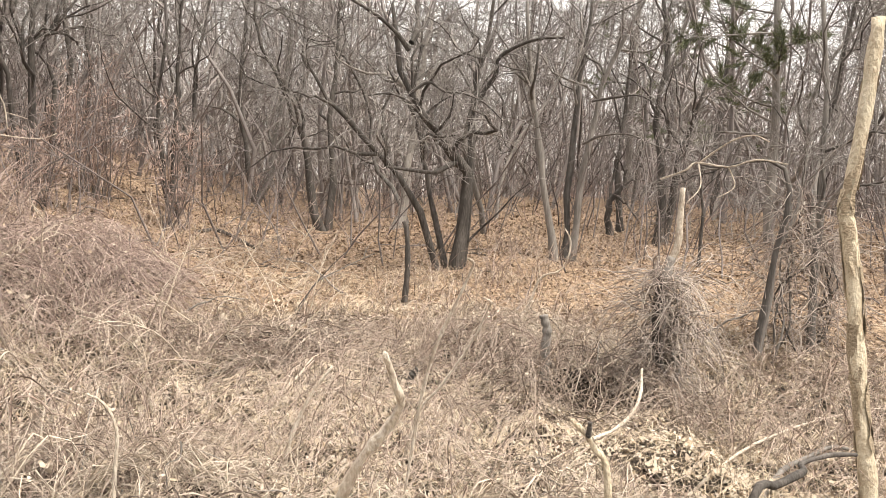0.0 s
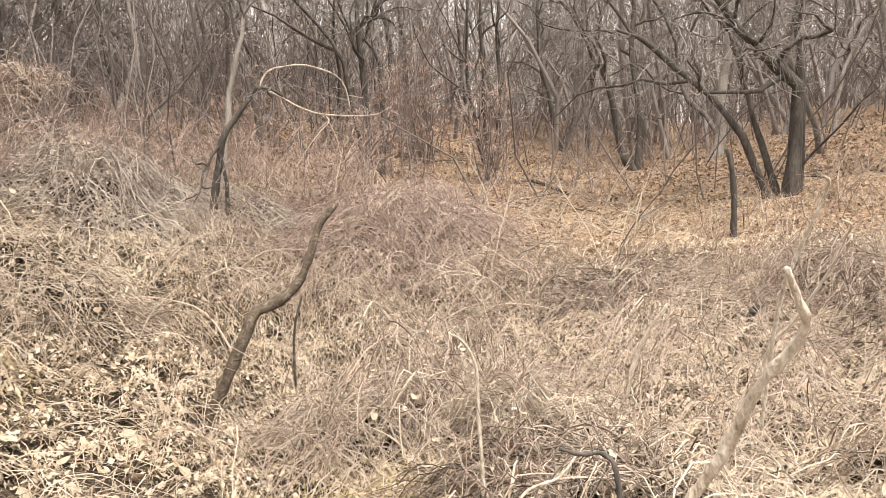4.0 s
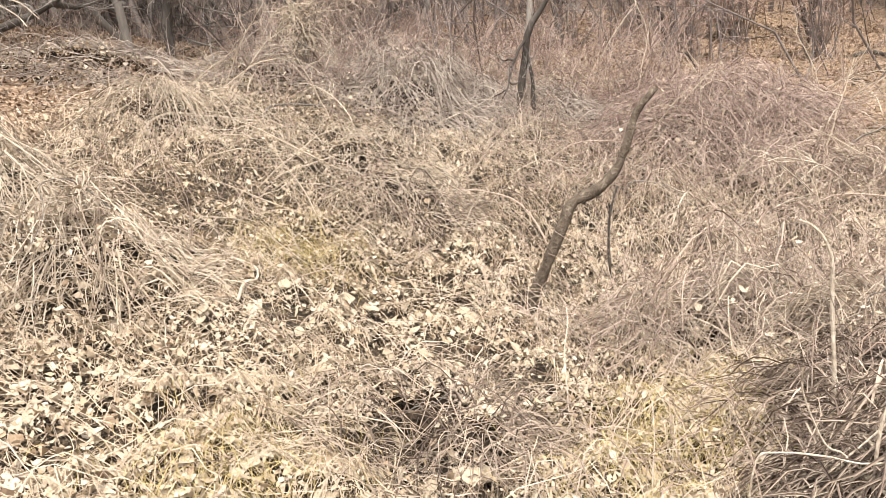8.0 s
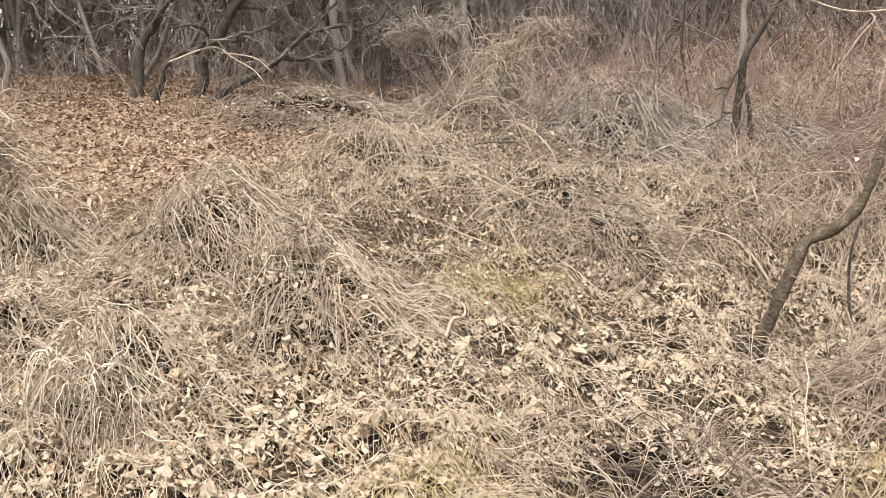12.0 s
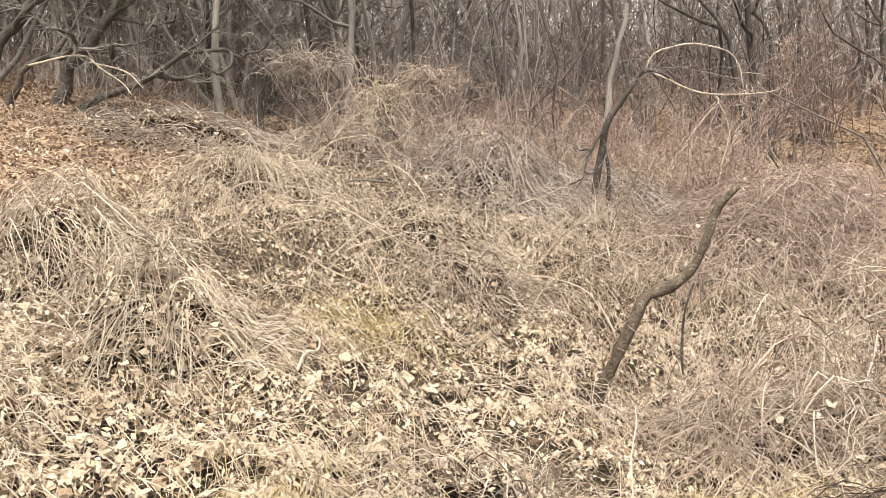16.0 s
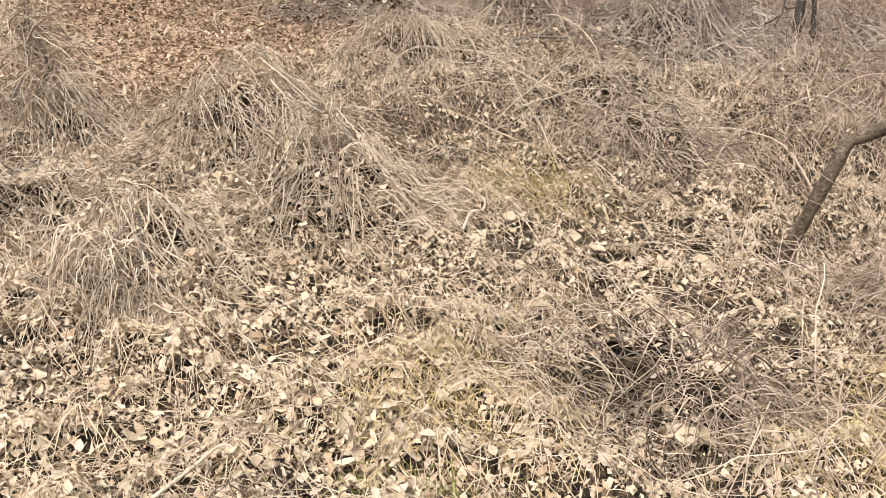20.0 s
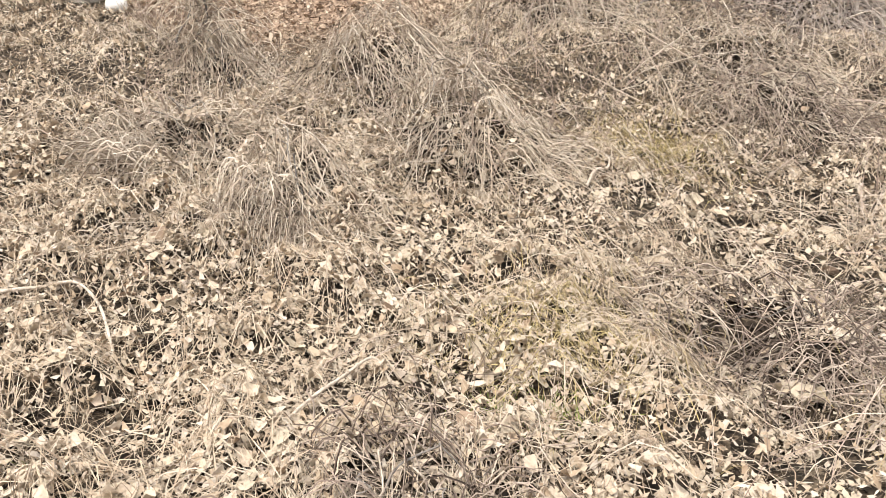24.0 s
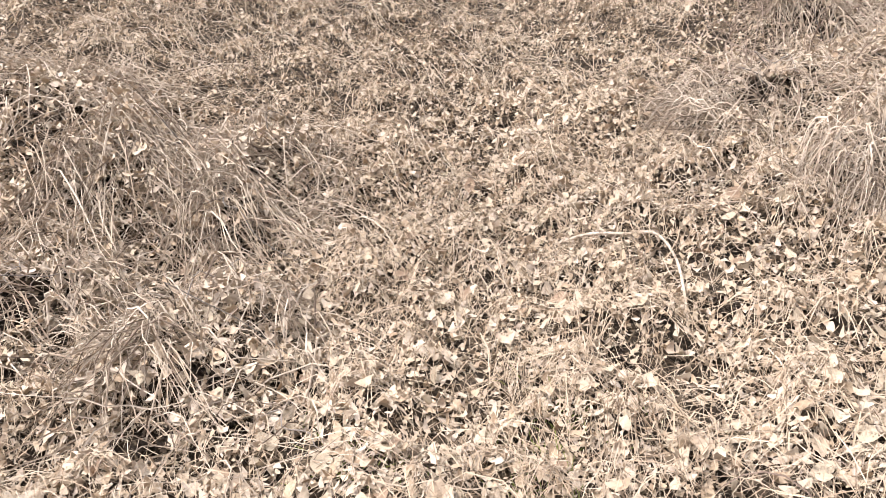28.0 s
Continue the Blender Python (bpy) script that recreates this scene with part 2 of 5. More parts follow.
def ground_z(x, y):
    """A basin before the eye, a bank rising on the left (-x), a gentle wooded slope ahead (+y)."""
    x, y = np.asarray(x, float), np.asarray(y, float)
    bank = soft((-x - 2.5) / 0.6) * 0.6
    bank = bank - soft((bank - 14) / 3) * 3
    front = soft((y - 8) / 1.5) * 1.5
    front = front - soft((front - 75) / 6) * 6
    back = soft(-y - 0.5)
    back = back - soft((back - 12) / 3) * 3
    low = bank - soft((bank - 7) / 1.5) * 1.5
    high = soft(-x - 7)
    high = high - soft((high - 14) / 3) * 3
    m, right = step((y - 6.3) / 1.6), step((x + 2) / 1.5)
    z = (-1.758 - 0.06 + 0.291 * bank * (1 - m) + 0.064 * high * (1 - m) + 0.044 * front + 0.082 * (front - soft((front - 18) / 3) * 3) * right + 0.271 * low * m + 0.091 * back
         + -0.170 * np.exp(-((x + 2.7) ** 2 + (y - 1) ** 2) / 4) + -0.516 * np.exp(-((x + 4) ** 2 + (y - 4.6) ** 2) / 6)
         + 0.823 * step((y - 9) / 1.5) * step((x + 2) / 2.6))
    r, az = np.hypot(x, y), np.degrees(np.arctan2(-x, y))
    hill = soft((r - 14) / 1.5) * 1.5
    hill = hill - soft((hill - 24) / 4) * 4
    z = z + 0.135 * hill * step((az - 29) / 5) * step((70 - az) / 4)
    z = z + 0.36 * (soft((-y - 3) / 0.5) - soft((-y - 8) / 0.5)) * 0.5 * step((1 - x) / 0.6)
    return z + 0.05 * lattice(x, y, 1.1, 3) + 0.05 * lattice(x, y, 0.42, 4)


def upper_bank(x, y):
    """True on the leaf-strewn upper bank, above the vine mounds."""
    return x + 0.75 * np.maximum(y - 1, 0) + 2 * np.maximum(-0.5 - y, 0) < -7.7 + 0.7 * lattice(x, y, 1.5, 12) + 0.3 * lattice(x, y, 0.4, 18)


def downhill(x, y):
    """The heading of the fall of the ground."""
    return np.arctan2(ground_z(x, y - 0.5) - ground_z(x, y + 0.5), ground_z(x - 0.5, y) - ground_z(x + 0.5, y))


def clump(x, y):
    """Uneven thickness of the matted litter, -1.5 to 1.5."""
    return lattice(x, y, 0.23, 31) + 0.6 * lattice(x, y, 0.11, 32)


# ---- mesh helpers ----
def mesh_of(name, verts, faces):
    """A mesh from an array of vertices and an array of triangles or quads."""
    me = bpy.data.meshes.new(name)
    verts, faces = np.asarray(verts, np.float32).reshape(-1, 3), np.asarray(faces, np.int32)
    k = faces.shape[1]
    me.vertices.add(len(verts))
    me.vertices.foreach_set("co", verts.ravel())
    me.loops.add(faces.size)
    me.loops.foreach_set("vertex_index", faces.ravel())
    me.polygons.add(len(faces))
    me.polygons.foreach_set("loop_start", np.arange(0, faces.size, k, dtype=np.int32))
    me.update(calc_edges=True)
    me.polygons.foreach_set("use_smooth", np.ones(len(faces), bool))
    return me


def unit(v):
    return v / (np.linalg.norm(v, axis=-1, keepdims=True) + 1e-9)


def tubes(P, R, sides, blade=0):
    """Tapered tubes along n polylines of k points: P (n, k, 3), R (n, k). Vertices and quads. blade: folded (2) or flat (1) instead of round."""
    P, R = np.asarray(P, float), np.asarray(R, float)
    n, k = R.shape
    T = unit(np.gradient(P, axis=1))
    ref = np.where(np.abs(T[:, :1, 2:3]) < 0.8, np.array([0, 0, 1.0]), np.array([1.0, 0, 0]))
    A = unit(np.cross(T, np.broadcast_to(ref, T.shape)))
    B = np.cross(T, A)
    th = np.arange(sides) * 2 * np.pi / sides
    V = P[:, :, None] + R[:, :, None, None] * (A[:, :, None] * np.cos(th)[:, None] + B[:, :, None] * np.sin(th)[:, None])
    i = np.arange(n * (k)).reshape(n, k)[:, :-1, None] * sides
    a, b = np.arange(sides), (np.arange(sides) + 1) % sides
    if blade:
        a, b = a[[0, 2][:int(blade)]], b[[0, 2][:int(blade)]]
    F = np.stack([i + a, i + b, i + sides + b, i + sides + a], -1).reshape(-1, 4)
    return V.reshape(-1, 3), F


def joined(pieces):
    V, F, o = [], [], 0
    for v, f in pieces:
        V.append(v)
        F.append(f + o)
        o += len(v)
    return np.concatenate(V), np.concatenate(F)


def part(name, data, mat, parent=None, label=""):
    """Links vertices and faces as one mesh object, under a thing or part if one is given."""
    ob = new(name, mesh_of(name, *data))
    ob.data.materials.append(mat)
    if parent:
        ob.parent = parent
    if label:
        ob["label"] = label
    return ob


def thing(name, x, y, label, category, group="", z=None):
    """An Empty at the base of a thing, which parents its parts."""
    ob = new(name)
    ob.empty_display_size = 0.1
    ob.location = (x, y, float(ground_z(x, y)) if z is None else z)
    return tagged(ob, label, category, group)


def curve_through(points, k):
    """k points on a smooth curve through a few points (Catmull-Rom)."""
    p = np.array(points, float)
    q = np.vstack([2 * p[0] - p[1], p, 2 * p[-1] - p[-2]])
    s = np.linspace(0, len(p) - 1 - 1e-6, k)
    i = s.astype(int)
    f = (s - i)[:, None]
    a, b, c, d = q[i], q[i + 1], q[i + 2], q[i + 3]
    return 0.5 * (2 * b + (c - a) * f + (2 * a - 5 * b + 4 * c - d) * f ** 2 + (3 * b - a - 3 * c + d) * f ** 3)


def limb_data(points, r0, r1, k=24, sides=10, knobs=0.12, seed=0, cap=True):
    """An uneven, tapering stick through points, closed at its end."""
    rng = np.random.default_rng(seed)
    P = curve_through(points, k)
    R = np.linspace(r0, r1, k) * (1 + knobs * rng.normal(0, 1, k))
    if cap:
        P = np.vstack([P, P[-1] + (P[-1] - P[-2]) * 0.02])
        R = np.append(R, 0.001)
    V, F = tubes(P[None], R[None], sides)
    V += rng.normal(0, 0.05 * min(r0, r1 * 2 + 0.002), V.shape)
    return V, F


# ---- branching growth ----
def grow(rng, start, way, length, r0, r1, k, bend, up):
    """n wandering shoots at once: arrays of start (n,3), way (n,3), length (n,), r0, r1 (n,)."""
    n = len(start)
    P, d = [start], unit(way)
    for _ in range(k - 1):
        d = unit(d + rng.normal(0, bend, (n, 3)) + np.array([0, 0, up]))
        P.append(P[-1] + d * (length / (k - 1))[:, None])
    s = np.linspace(0, 1, k)
    return np.stack(P, 1), r0[:, None] * (1 - s) + r1[:, None] * s


def sprout(rng, P, R, each, u0, u1, length, ratio, angle, k, bend, up, tip=0.25):
    """Each parent shoot gives `each` side shoots between u0 and u1 of its length."""
    n, kk = R.shape
    idx = np.repeat(np.arange(n), each)
    u = rng.uniform(u0, u1, len(idx)) * (kk - 1)
    i = np.minimum(u.astype(int), kk - 2)
    f = (u - i)[:, None]
    start = P[idx, i] * (1 - f) + P[idx, i + 1] * f
    tang = unit(P[idx, i + 1] - P[idx, i])
    side = unit(np.cross(tang, rng.normal(0, 1, tang.shape)))
    a = np.radians(rng.uniform(*angle, len(idx)))[:, None]
    r0 = (R[idx, i] * (1 - f[:, 0]) + R[idx, i + 1] * f[:, 0]) * ratio
    L = rng.uniform(*length, len(idx)) * (1.1 - 0.5 * u / (kk - 1))
    return grow(rng, start, tang * np.cos(a) + side * np.sin(a), L, r0, np.maximum(r0 * tip, 0.002), k, bend, up)


def tree_shoots(seed, height, r, trunks=None, limbs=6, branches=6, twigs=7, twiglets=0, fork=0.35, bend=0.1, lean=(0, 0), crook=0.22, thin=0.004):
    """Trunk, limbs, branches and twigs of a bare tree that stands at the origin."""
    rng = np.random.default_rng(seed)
    if trunks is None:
        d = np.array([[lean[0], lean[1], 1.0]])
        P, R = grow(rng, np.array([[0, 0, -0.15]]), d, np.array([height]), np.array([r * 1.15]), np.array([r * 0.22]), 12, bend, 0.04)
        R[:, 0] *= 1.35
    else:
        P = np.stack([curve_through(t, 12) for t in trunks])
        R = np.linspace(1.1, 0.35, 12)[None] * np.full((len(trunks), 1), r)
        R[:, 0] *= 1.3
    rough = np.random.default_rng(seed + 900)
    P[:, 1:-1] += rough.normal(0, 0.3 * r, P[:, 1:-1].shape) * np.array([1, 1, 0.3])
    R = R * (1 + 0.09 * rough.normal(0, 1, R.shape))
    out = [(P, R)]
    h = height
    P1, R1 = sprout(rng, P, R, limbs, fork, 0.98, (0.28 * h, 0.5 * h), 0.6, (25, 60), 8, crook, 0.07)
    P2, R2 = sprout(rng, P1, R1, branches, 0.2, 1, (0.1 * h, 0.24 * h), 0.55, (25, 65), 5, crook, 0.03)
    R1, R2 = np.maximum(R1, thin * 1.6), np.maximum(R2, thin * 1.2)
    P3, R3 = sprout(rng, P2, R2, twigs, 0.15, 1, (0.05 * h, 0.13 * h), 0.6, (25, 70), 3, crook, 0.0)
    R3 = np.maximum(R3, thin)
    out += [(P1, R1), (P2, R2), (P3, R3)]
    if twiglets:
        P4, R4 = sprout(rng, P3, R3, twiglets, 0.2, 1, (0.02 * h, 0.06 * h), 0.8, (25, 70), 2, crook, 0.0)
        out.append((P4, np.maximum(R4, thin * 0.8)))
    return out


def bare_tree(x, y, shoots, bark, label, group="", name="tree", split=False):
    """A tree of trunk, limbs and a crown of fine twigs."""
    ob = thing(name, x, y, label, "tree", group)
    P, R = shoots[0]
    boles = []
    for p, r in zip(P, R):
        p, r = np.vstack([p, p[-1] + (p[-1] - p[-2]) * 0.1]), np.append(r, 0.001)
        boles.append(part("trunk", tubes(p[None], r[None], 9), bark, ob))
    P, R = shoots[1]
    if split:
        for i in range(len(P)):
            part("limb", tubes(P[i:i + 1], R[i:i + 1], 6), bark, boles[i * len(boles) // len(P)])
        low = []
    else:
        low = [tubes(P, R, 5)]
    low += [tubes(*shoots[2], 3)] + [tubes(*s, 3, 2) for s in shoots[3:]]
    part("crown", joined(low), TWIG, ob, "bare grey branches and fine twigs")
    return ob


# ---- loose cover: leaves and stalks ----
def leaf_cloud(rng, x, y, z, size, curl, tilt):
    """Curled dead leaves: 8 vertices and 3 quads each, at given places."""
    n = len(x)
    L = size[:, None]
    W = L * rng.uniform(0.35, 0.75, (n, 1))
    u = np.array([-1, -1 / 3, 1 / 3, 1]) * 0.5
    wid = np.array([0.3, 1.0, 0.8, 0.2])
    c = curl[:, None]
    ax = u * L
    up = c * L * (u * 2) ** 2
    fold = rng.uniform(0.0, 0.5, (n, 1)) * np.sign(rng.normal(0, 1, (n, 1)))
    pts = np.zeros((n, 8, 3))
    for s, o in ((1, 0), (-1, 4)):
        pts[:, o:o + 4, 0] = ax + rng.normal(0, 0.06, (n, 4)) * L
        pts[:, o:o + 4, 1] = s * W * 0.5 * wid * rng.uniform(0.7, 1.3, (n, 4))
        pts[:, o:o + 4, 2] = up + fold * W * 0.8 * wid * (s > 0) + rng.normal(0, 0.07, (n, 4)) * L
    a = rng.uniform(0, 2 * np.pi, n)
    p, q = rng.normal(0, 1, n) * tilt, rng.normal(0, 1, n) * tilt
    cy, sy, cp, sp_, cq, sq = np.cos(a), np.sin(a), np.cos(p), np.sin(p), np.cos(q), np.sin(q)
    M = np.zeros((n, 3, 3))
    M[:, 0] = np.stack([cy * cp, cy * sp_ * sq - sy * cq, cy * sp_ * cq + sy * sq], 1)
    M[:, 1] = np.stack([sy * cp, sy * sp_ * sq + cy * cq, sy * sp_ * cq - cy * sq], 1)
    M[:, 2] = np.stack([-sp_, cp * sq, cp * cq], 1)
    V = np.einsum("nij,nkj->nki", M, pts) + np.stack([x, y, z], 1)[:, None]
    f = np.array([[0, 1, 5, 4], [1, 2, 6, 5], [2, 3, 7, 6]])
    F = (np.arange(n) * 8)[:, None, None] + f
    return V.reshape(-1, 3), F.reshape(-1, 4)


def crumbs(rng, x, y, z, size, tilt):
    """Small bent bits of leaf and straw, one folded quad each."""
    n = len(x)
    a = rng.uniform(0, 2 * np.pi, n)
    e = np.stack([np.cos(a), np.sin(a), rng.normal(0, tilt, n)], 1)
    s = np.stack([-np.sin(a), np.cos(a), rng.normal(0, tilt, n)], 1)
    L, W = (size * 0.5)[:, None], (size * 0.5 * rng.uniform(0.15, 0.8, n))[:, None]
    c = np.stack([x, y, z], 1)
    up = np.array([0, 0, 1.0]) * size[:, None]
    V = np.stack([c - e * L, c - s * W + up * rng.normal(0, 0.15, (n, 1)), c + e * L + up * rng.normal(0, 0.15, (n, 1)), c + s * W], 1)
    return V.reshape(-1, 3), np.arange(4 * n).reshape(n, 4)


def stalks(rng, x, y, length, rise, r, k=5, sides=3, way=None, curl=0.25, sink=0.02, blade=1):
    """Fallen stalks that arch over the ground."""
    n = len(x)
    a = rng.uniform(0, 2 * np.pi, n) if way is None else way
    s = np.linspace(0, 1, k)
    turn = rng.normal(0, curl, (n, 1)) * 3 + rng.normal(0, 0.35, (n, k))
    ang = a[:, None] + turn * (s - 0.5)
    st = length[:, None] / (k - 1)
    px = x[:, None] + np.concatenate([np.zeros((n, 1)), np.cumsum(np.cos(ang[:, :-1]) * st, 1)], 1)
    py = y[:, None] + np.concatenate([np.zeros((n, 1)), np.cumsum(np.sin(ang[:, :-1]) * st, 1)], 1)
    arch = rise[:, None] * (4 * s * (1 - s)) ** 0.8 + rng.normal(0, 0.012, (n, k))
    pz = ground_z(px, py) - sink + 0.1 * np.clip(clump(px, py) + 0.3, 0, 1.3) + arch + rise[:, None] * 0.25 * rng.uniform(0, 1, (n, 1))
    R = r[:, None] * np.linspace(1.0, 0.5, k)
    return tubes(np.stack([px, py, pz], -1), R, sides, blade)


def in_view(rng, n, near, far, a0, a1, power=1.0):
    """Random places in a fan round the eye: azimuths from +y to the left, in degrees."""
    a = np.radians(rng.uniform(a0, a1, n))
    d = np.sqrt(rng.uniform(0, 1, n) ** power * (far ** 2 - near ** 2) + near ** 2)
    return -np.sin(a) * d, np.cos(a) * d


# ---- the ground: one sheet to the horizon ----
def graded(a, b, fine, far):
    core = np.arange(a, b + fine / 2, fine)
    out, s = [], fine
    e = 0.0
    while e < far:
        s *= 1.25
        e += s
        out.append(e)
    out = np.array(out)
    return np.concatenate([a - out[::-1], core, b + out])


gx, gy = graded(-14, 8, 0.16, 900), graded(-8, 20, 0.16, 900)
X, Y = np.meshgrid(gx, gy)
nx, ny = len(gx), len(gy)
i = (np.arange(ny - 1)[:, None] * nx + np.arange(nx - 1)).ravel()
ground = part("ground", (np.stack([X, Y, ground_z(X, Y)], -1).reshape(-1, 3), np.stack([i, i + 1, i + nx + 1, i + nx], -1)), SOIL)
tagged(ground, "brown earth bank covered with leaf litter and dry stalks", "ground", kind="structure")


# ---- trees that can be told apart ----
def old_tree(trunks, r, seed, label, bark=BARK_GREY, height=7.0, limbs=6, branches=6, twigs=7, twiglets=2, fork=0.4, crook=0.26, name="tree", radii=None, extra=()):
    """A tree whose stems run through given points of the place."""
    x, y = trunks[0][0][:2]
    base = np.array([x, y, float(ground_z(x, y))])
    rel = []
    for t in trunks:
        q = np.array(t) - base
        q[0] = (q[0][0], q[0][1], float(ground_z(*t[0][:2])) - base[2] - 0.12)
        rel.append(q)
    s = tree_shoots(seed, height, r, rel, limbs, branches, twigs, twiglets, fork, crook=crook, thin=0.003)
    if radii:
        for i, k in enumerate(radii):
            s[0][1][i] *= k
    ob = bare_tree(x, y, s, bark, label, name=name, split=True)
    for i, (q, a, b, *own) in enumerate(extra):
        if own:
            limb = part("limb", limb_data(np.array(q) - base, a, b, 18, 7, 0.08, seed=seed + i), own[0], ob)
            rng = np.random.default_rng(seed + 40 + i)
            P = curve_through(np.array(q) - base, 10)[None]
            R = np.linspace(a, b, 10)[None]
            P1, R1 = sprout(rng, P, R, 9, 0.2, 1, (0.25, 0.9), 0.5, (30, 80), 6, 0.4, 0.02)
            R1 = np.maximum(R1, 0.005)
            P2, R2 = sprout(rng, P1, R1, 6, 0.2, 1, (0.12, 0.4), 0.7, (30, 80), 4, 0.4, 0.0)
            tagged(part("crown", joined([tubes(P1, R1, 4), tubes(P2, np.maximum(R2, 0.0035), 3, 2)]), TWIG, limb), kind="stuff")
        else:
            part("bleached_limb", limb_data(np.array(q) - base, a, b, 16, 7, seed=seed + i), BLEACHED, ob, "bleached barkless limb")
    return ob


old_tree([[(0.23, 12.49, -0.68), (0.29, 12.46, -0.05), (0.34, 12.43, 0.76), (0.13, 12.41, 1.02), (-0.11, 12.39, 1.30), (-0.46, 12.36, 1.70), (-0.77, 12.32, 2.17), (-0.99, 12.28, 2.72), (-1.16, 12.24, 3.54)],
    [(-0.04, 12.39, -0.62), (-0.41, 12.30, 0.04), (-0.85, 12.20, 0.69), (-1.38, 12.07, 1.18), (-1.81, 11.93, 1.63), (-2.11, 11.80, 1.88), (-2.49, 11.64, 2.46)], [(0.10, 12.59, -0.63), (-0.22, 12.65, 0.13), (-0.44, 12.70, 0.89), (-0.61, 12.76, 1.49), (-0.70, 12.81, 2.34), (-0.66, 12.88, 3.47)],
    [(0.30, 12.58, -0.52), (0.39, 12.58, 0.86), (0.34, 12.58, 1.59), (0.38, 12.58, 2.39), (0.57, 12.57, 3.16)]], 0.085, 11,
    "old many-stemmed crooked grey oak without leaves on brown litter", BARK_DARK, 6.0, 5, 7, 7, 2, 0.36, 0.42, radii=(1.15, 0.75, 0.6, 0.9),
    extra=(([(0.37, 12.54, 2.02), (0.51, 12.45, 2.27), (0.67, 12.35, 2.54), (0.69, 12.26, 2.78), (0.93, 12.15, 2.96), (1.3, 12.02, 3.1), (1.67, 11.88, 3.11)], 0.05, 0.02, BARK_DARK),
        ([(-0.83, 12.27, 2.81), (-1.03, 12.13, 3.03), (-1.33, 11.98, 3.24), (-1.61, 11.82, 3.36), (-1.85, 11.65, 3.45)], 0.045, 0.02, BARK_DARK),
        ([(-0.8, 12.27, 2.94), (-0.72, 12.45, 3.25), (-0.76, 12.61, 3.63), (-0.74, 12.78, 4.02)], 0.05, 0.03, BARK_DARK),
        ([(-0.23, 12.3, 1.51), (-0.51, 12.11, 1.69), (-0.74, 11.93, 1.89), (-1.05, 11.73, 1.97), (-1.37, 11.52, 1.88)], 0.03, 0.012, BARK_DARK),
        ([(-0.77, 12.28, 2.09), (-0.45, 12.15, 2.28), (-0.18, 12.02, 2.12), (0.11, 11.88, 2.09), (0.47, 11.73, 1.95), (0.86, 11.57, 1.6)], 0.03, 0.01, BARK_GREY),
        ([(0.3, 12.5, -0.5), (0.54, 12.49, -0.2), (0.9, 12.3, 0.2), (1.13, 12.11, 0.51), (1.35, 11.92, 0.72)], 0.025, 0.008, BARK_DARK)))
old_tree([[(2.10, 13.34, -0.37), (1.77, 13.33, 0.76), (1.49, 13.32, 2.09), (1.26, 13.29, 3.51), (1.08, 13.26, 4.71)], [(2.27, 13.41, -0.36), (2.26, 13.48, 1.65), (2.35, 13.53, 3.24), (2.44, 13.58, 4.51)],
    [(2.39, 13.39, -0.35), (2.46, 13.33, 0.92), (2.54, 13.28, 1.85), (2.71, 13.21, 2.88), (3.09, 13.08, 3.79), (3.32, 12.98, 4.38)]], 0.066, 12, "cluster of three tall grey trunks grown from one foot", BARK_GREY, 6.5, 6, 6, 6, 2, 0.45, 0.36,
    extra=(([(2.36, 12.99, 1.55), (2.61, 12.74, 1.68), (3.01, 12.44, 1.71), (3.35, 12.15, 1.54), (3.74, 11.82, 1.37)], 0.025, 0.008, BARK_GREY), ([(2.46, 12.97, 2.32), (2.83, 12.76, 2.38), (3.18, 12.54, 2.4), (3.47, 12.32, 2.22)], 0.025, 0.01, BARK_GREY)))
old_tree([[(-3.14, 18.64, -0.63), (-3.43, 18.53, 0.28), (-3.62, 18.43, 1.29), (-3.82, 18.34, 2.01), (-4.08, 18.22, 2.36), (-4.42, 18.09, 3.18), (-4.94, 17.89, 4.17), (-5.04, 17.81, 5.40)], [(-3.08, 18.95, -0.32), (-3.06, 19.00, 1.19), (-3.20, 19.03, 2.66), (-3.14, 19.09, 4.25), (-3.20, 19.13, 5.70)]],
    0.095, 13, "dark crooked tree with a bowed trunk in the litter", BARK_DARK, 7.0, 8, 7, 7, 2, 0.4, 0.32)
old_tree([[(-6.12, 16.09, -0.56), (-6.12, 16.02, 1.15), (-6.11, 15.95, 3.10), (-6.14, 15.87, 4.88)], [(-6.05, 16.11, -0.56), (-5.80, 16.27, 1.15), (-5.84, 16.33, 3.14), (-5.61, 16.48, 4.98)], [(-6.06, 16.00, -0.53), (-6.26, 15.75, 0.75), (-6.34, 15.54, 2.03), (-6.18, 15.42, 3.77)]],
    0.06, 14, "clump of slim dark stems with brushy shoots at the foot", BARK_DARK, 6.0, 6, 6, 6, 1, 0.15)
old_tree([[(-7.84, 13.63, -0.33), (-7.85, 13.58, 0.61), (-7.89, 13.50, 1.67), (-7.87, 13.47, 2.71), (-7.94, 13.38, 3.51), (-8.08, 13.25, 4.51)], [(-7.95, 13.45, -0.37), (-8.01, 13.27, 1.07), (-8.18, 13.03, 2.21), (-8.55, 12.64, 2.95), (-8.87, 12.28, 3.35), (-9.17, 11.91, 3.53)],
    [(-7.95, 14.37, 0.03), (-7.97, 14.40, 1.14), (-8.03, 14.41, 2.26), (-8.21, 14.36, 2.82), (-7.81, 14.62, 3.76), (-7.47, 14.84, 4.75)]], 0.085, 15, "three dark trunks with spreading bare limbs", BARK_DARK, 6.0, 8, 7, 8, 2, 0.4, 0.32, radii=(1.0, 0.6, 0.6))
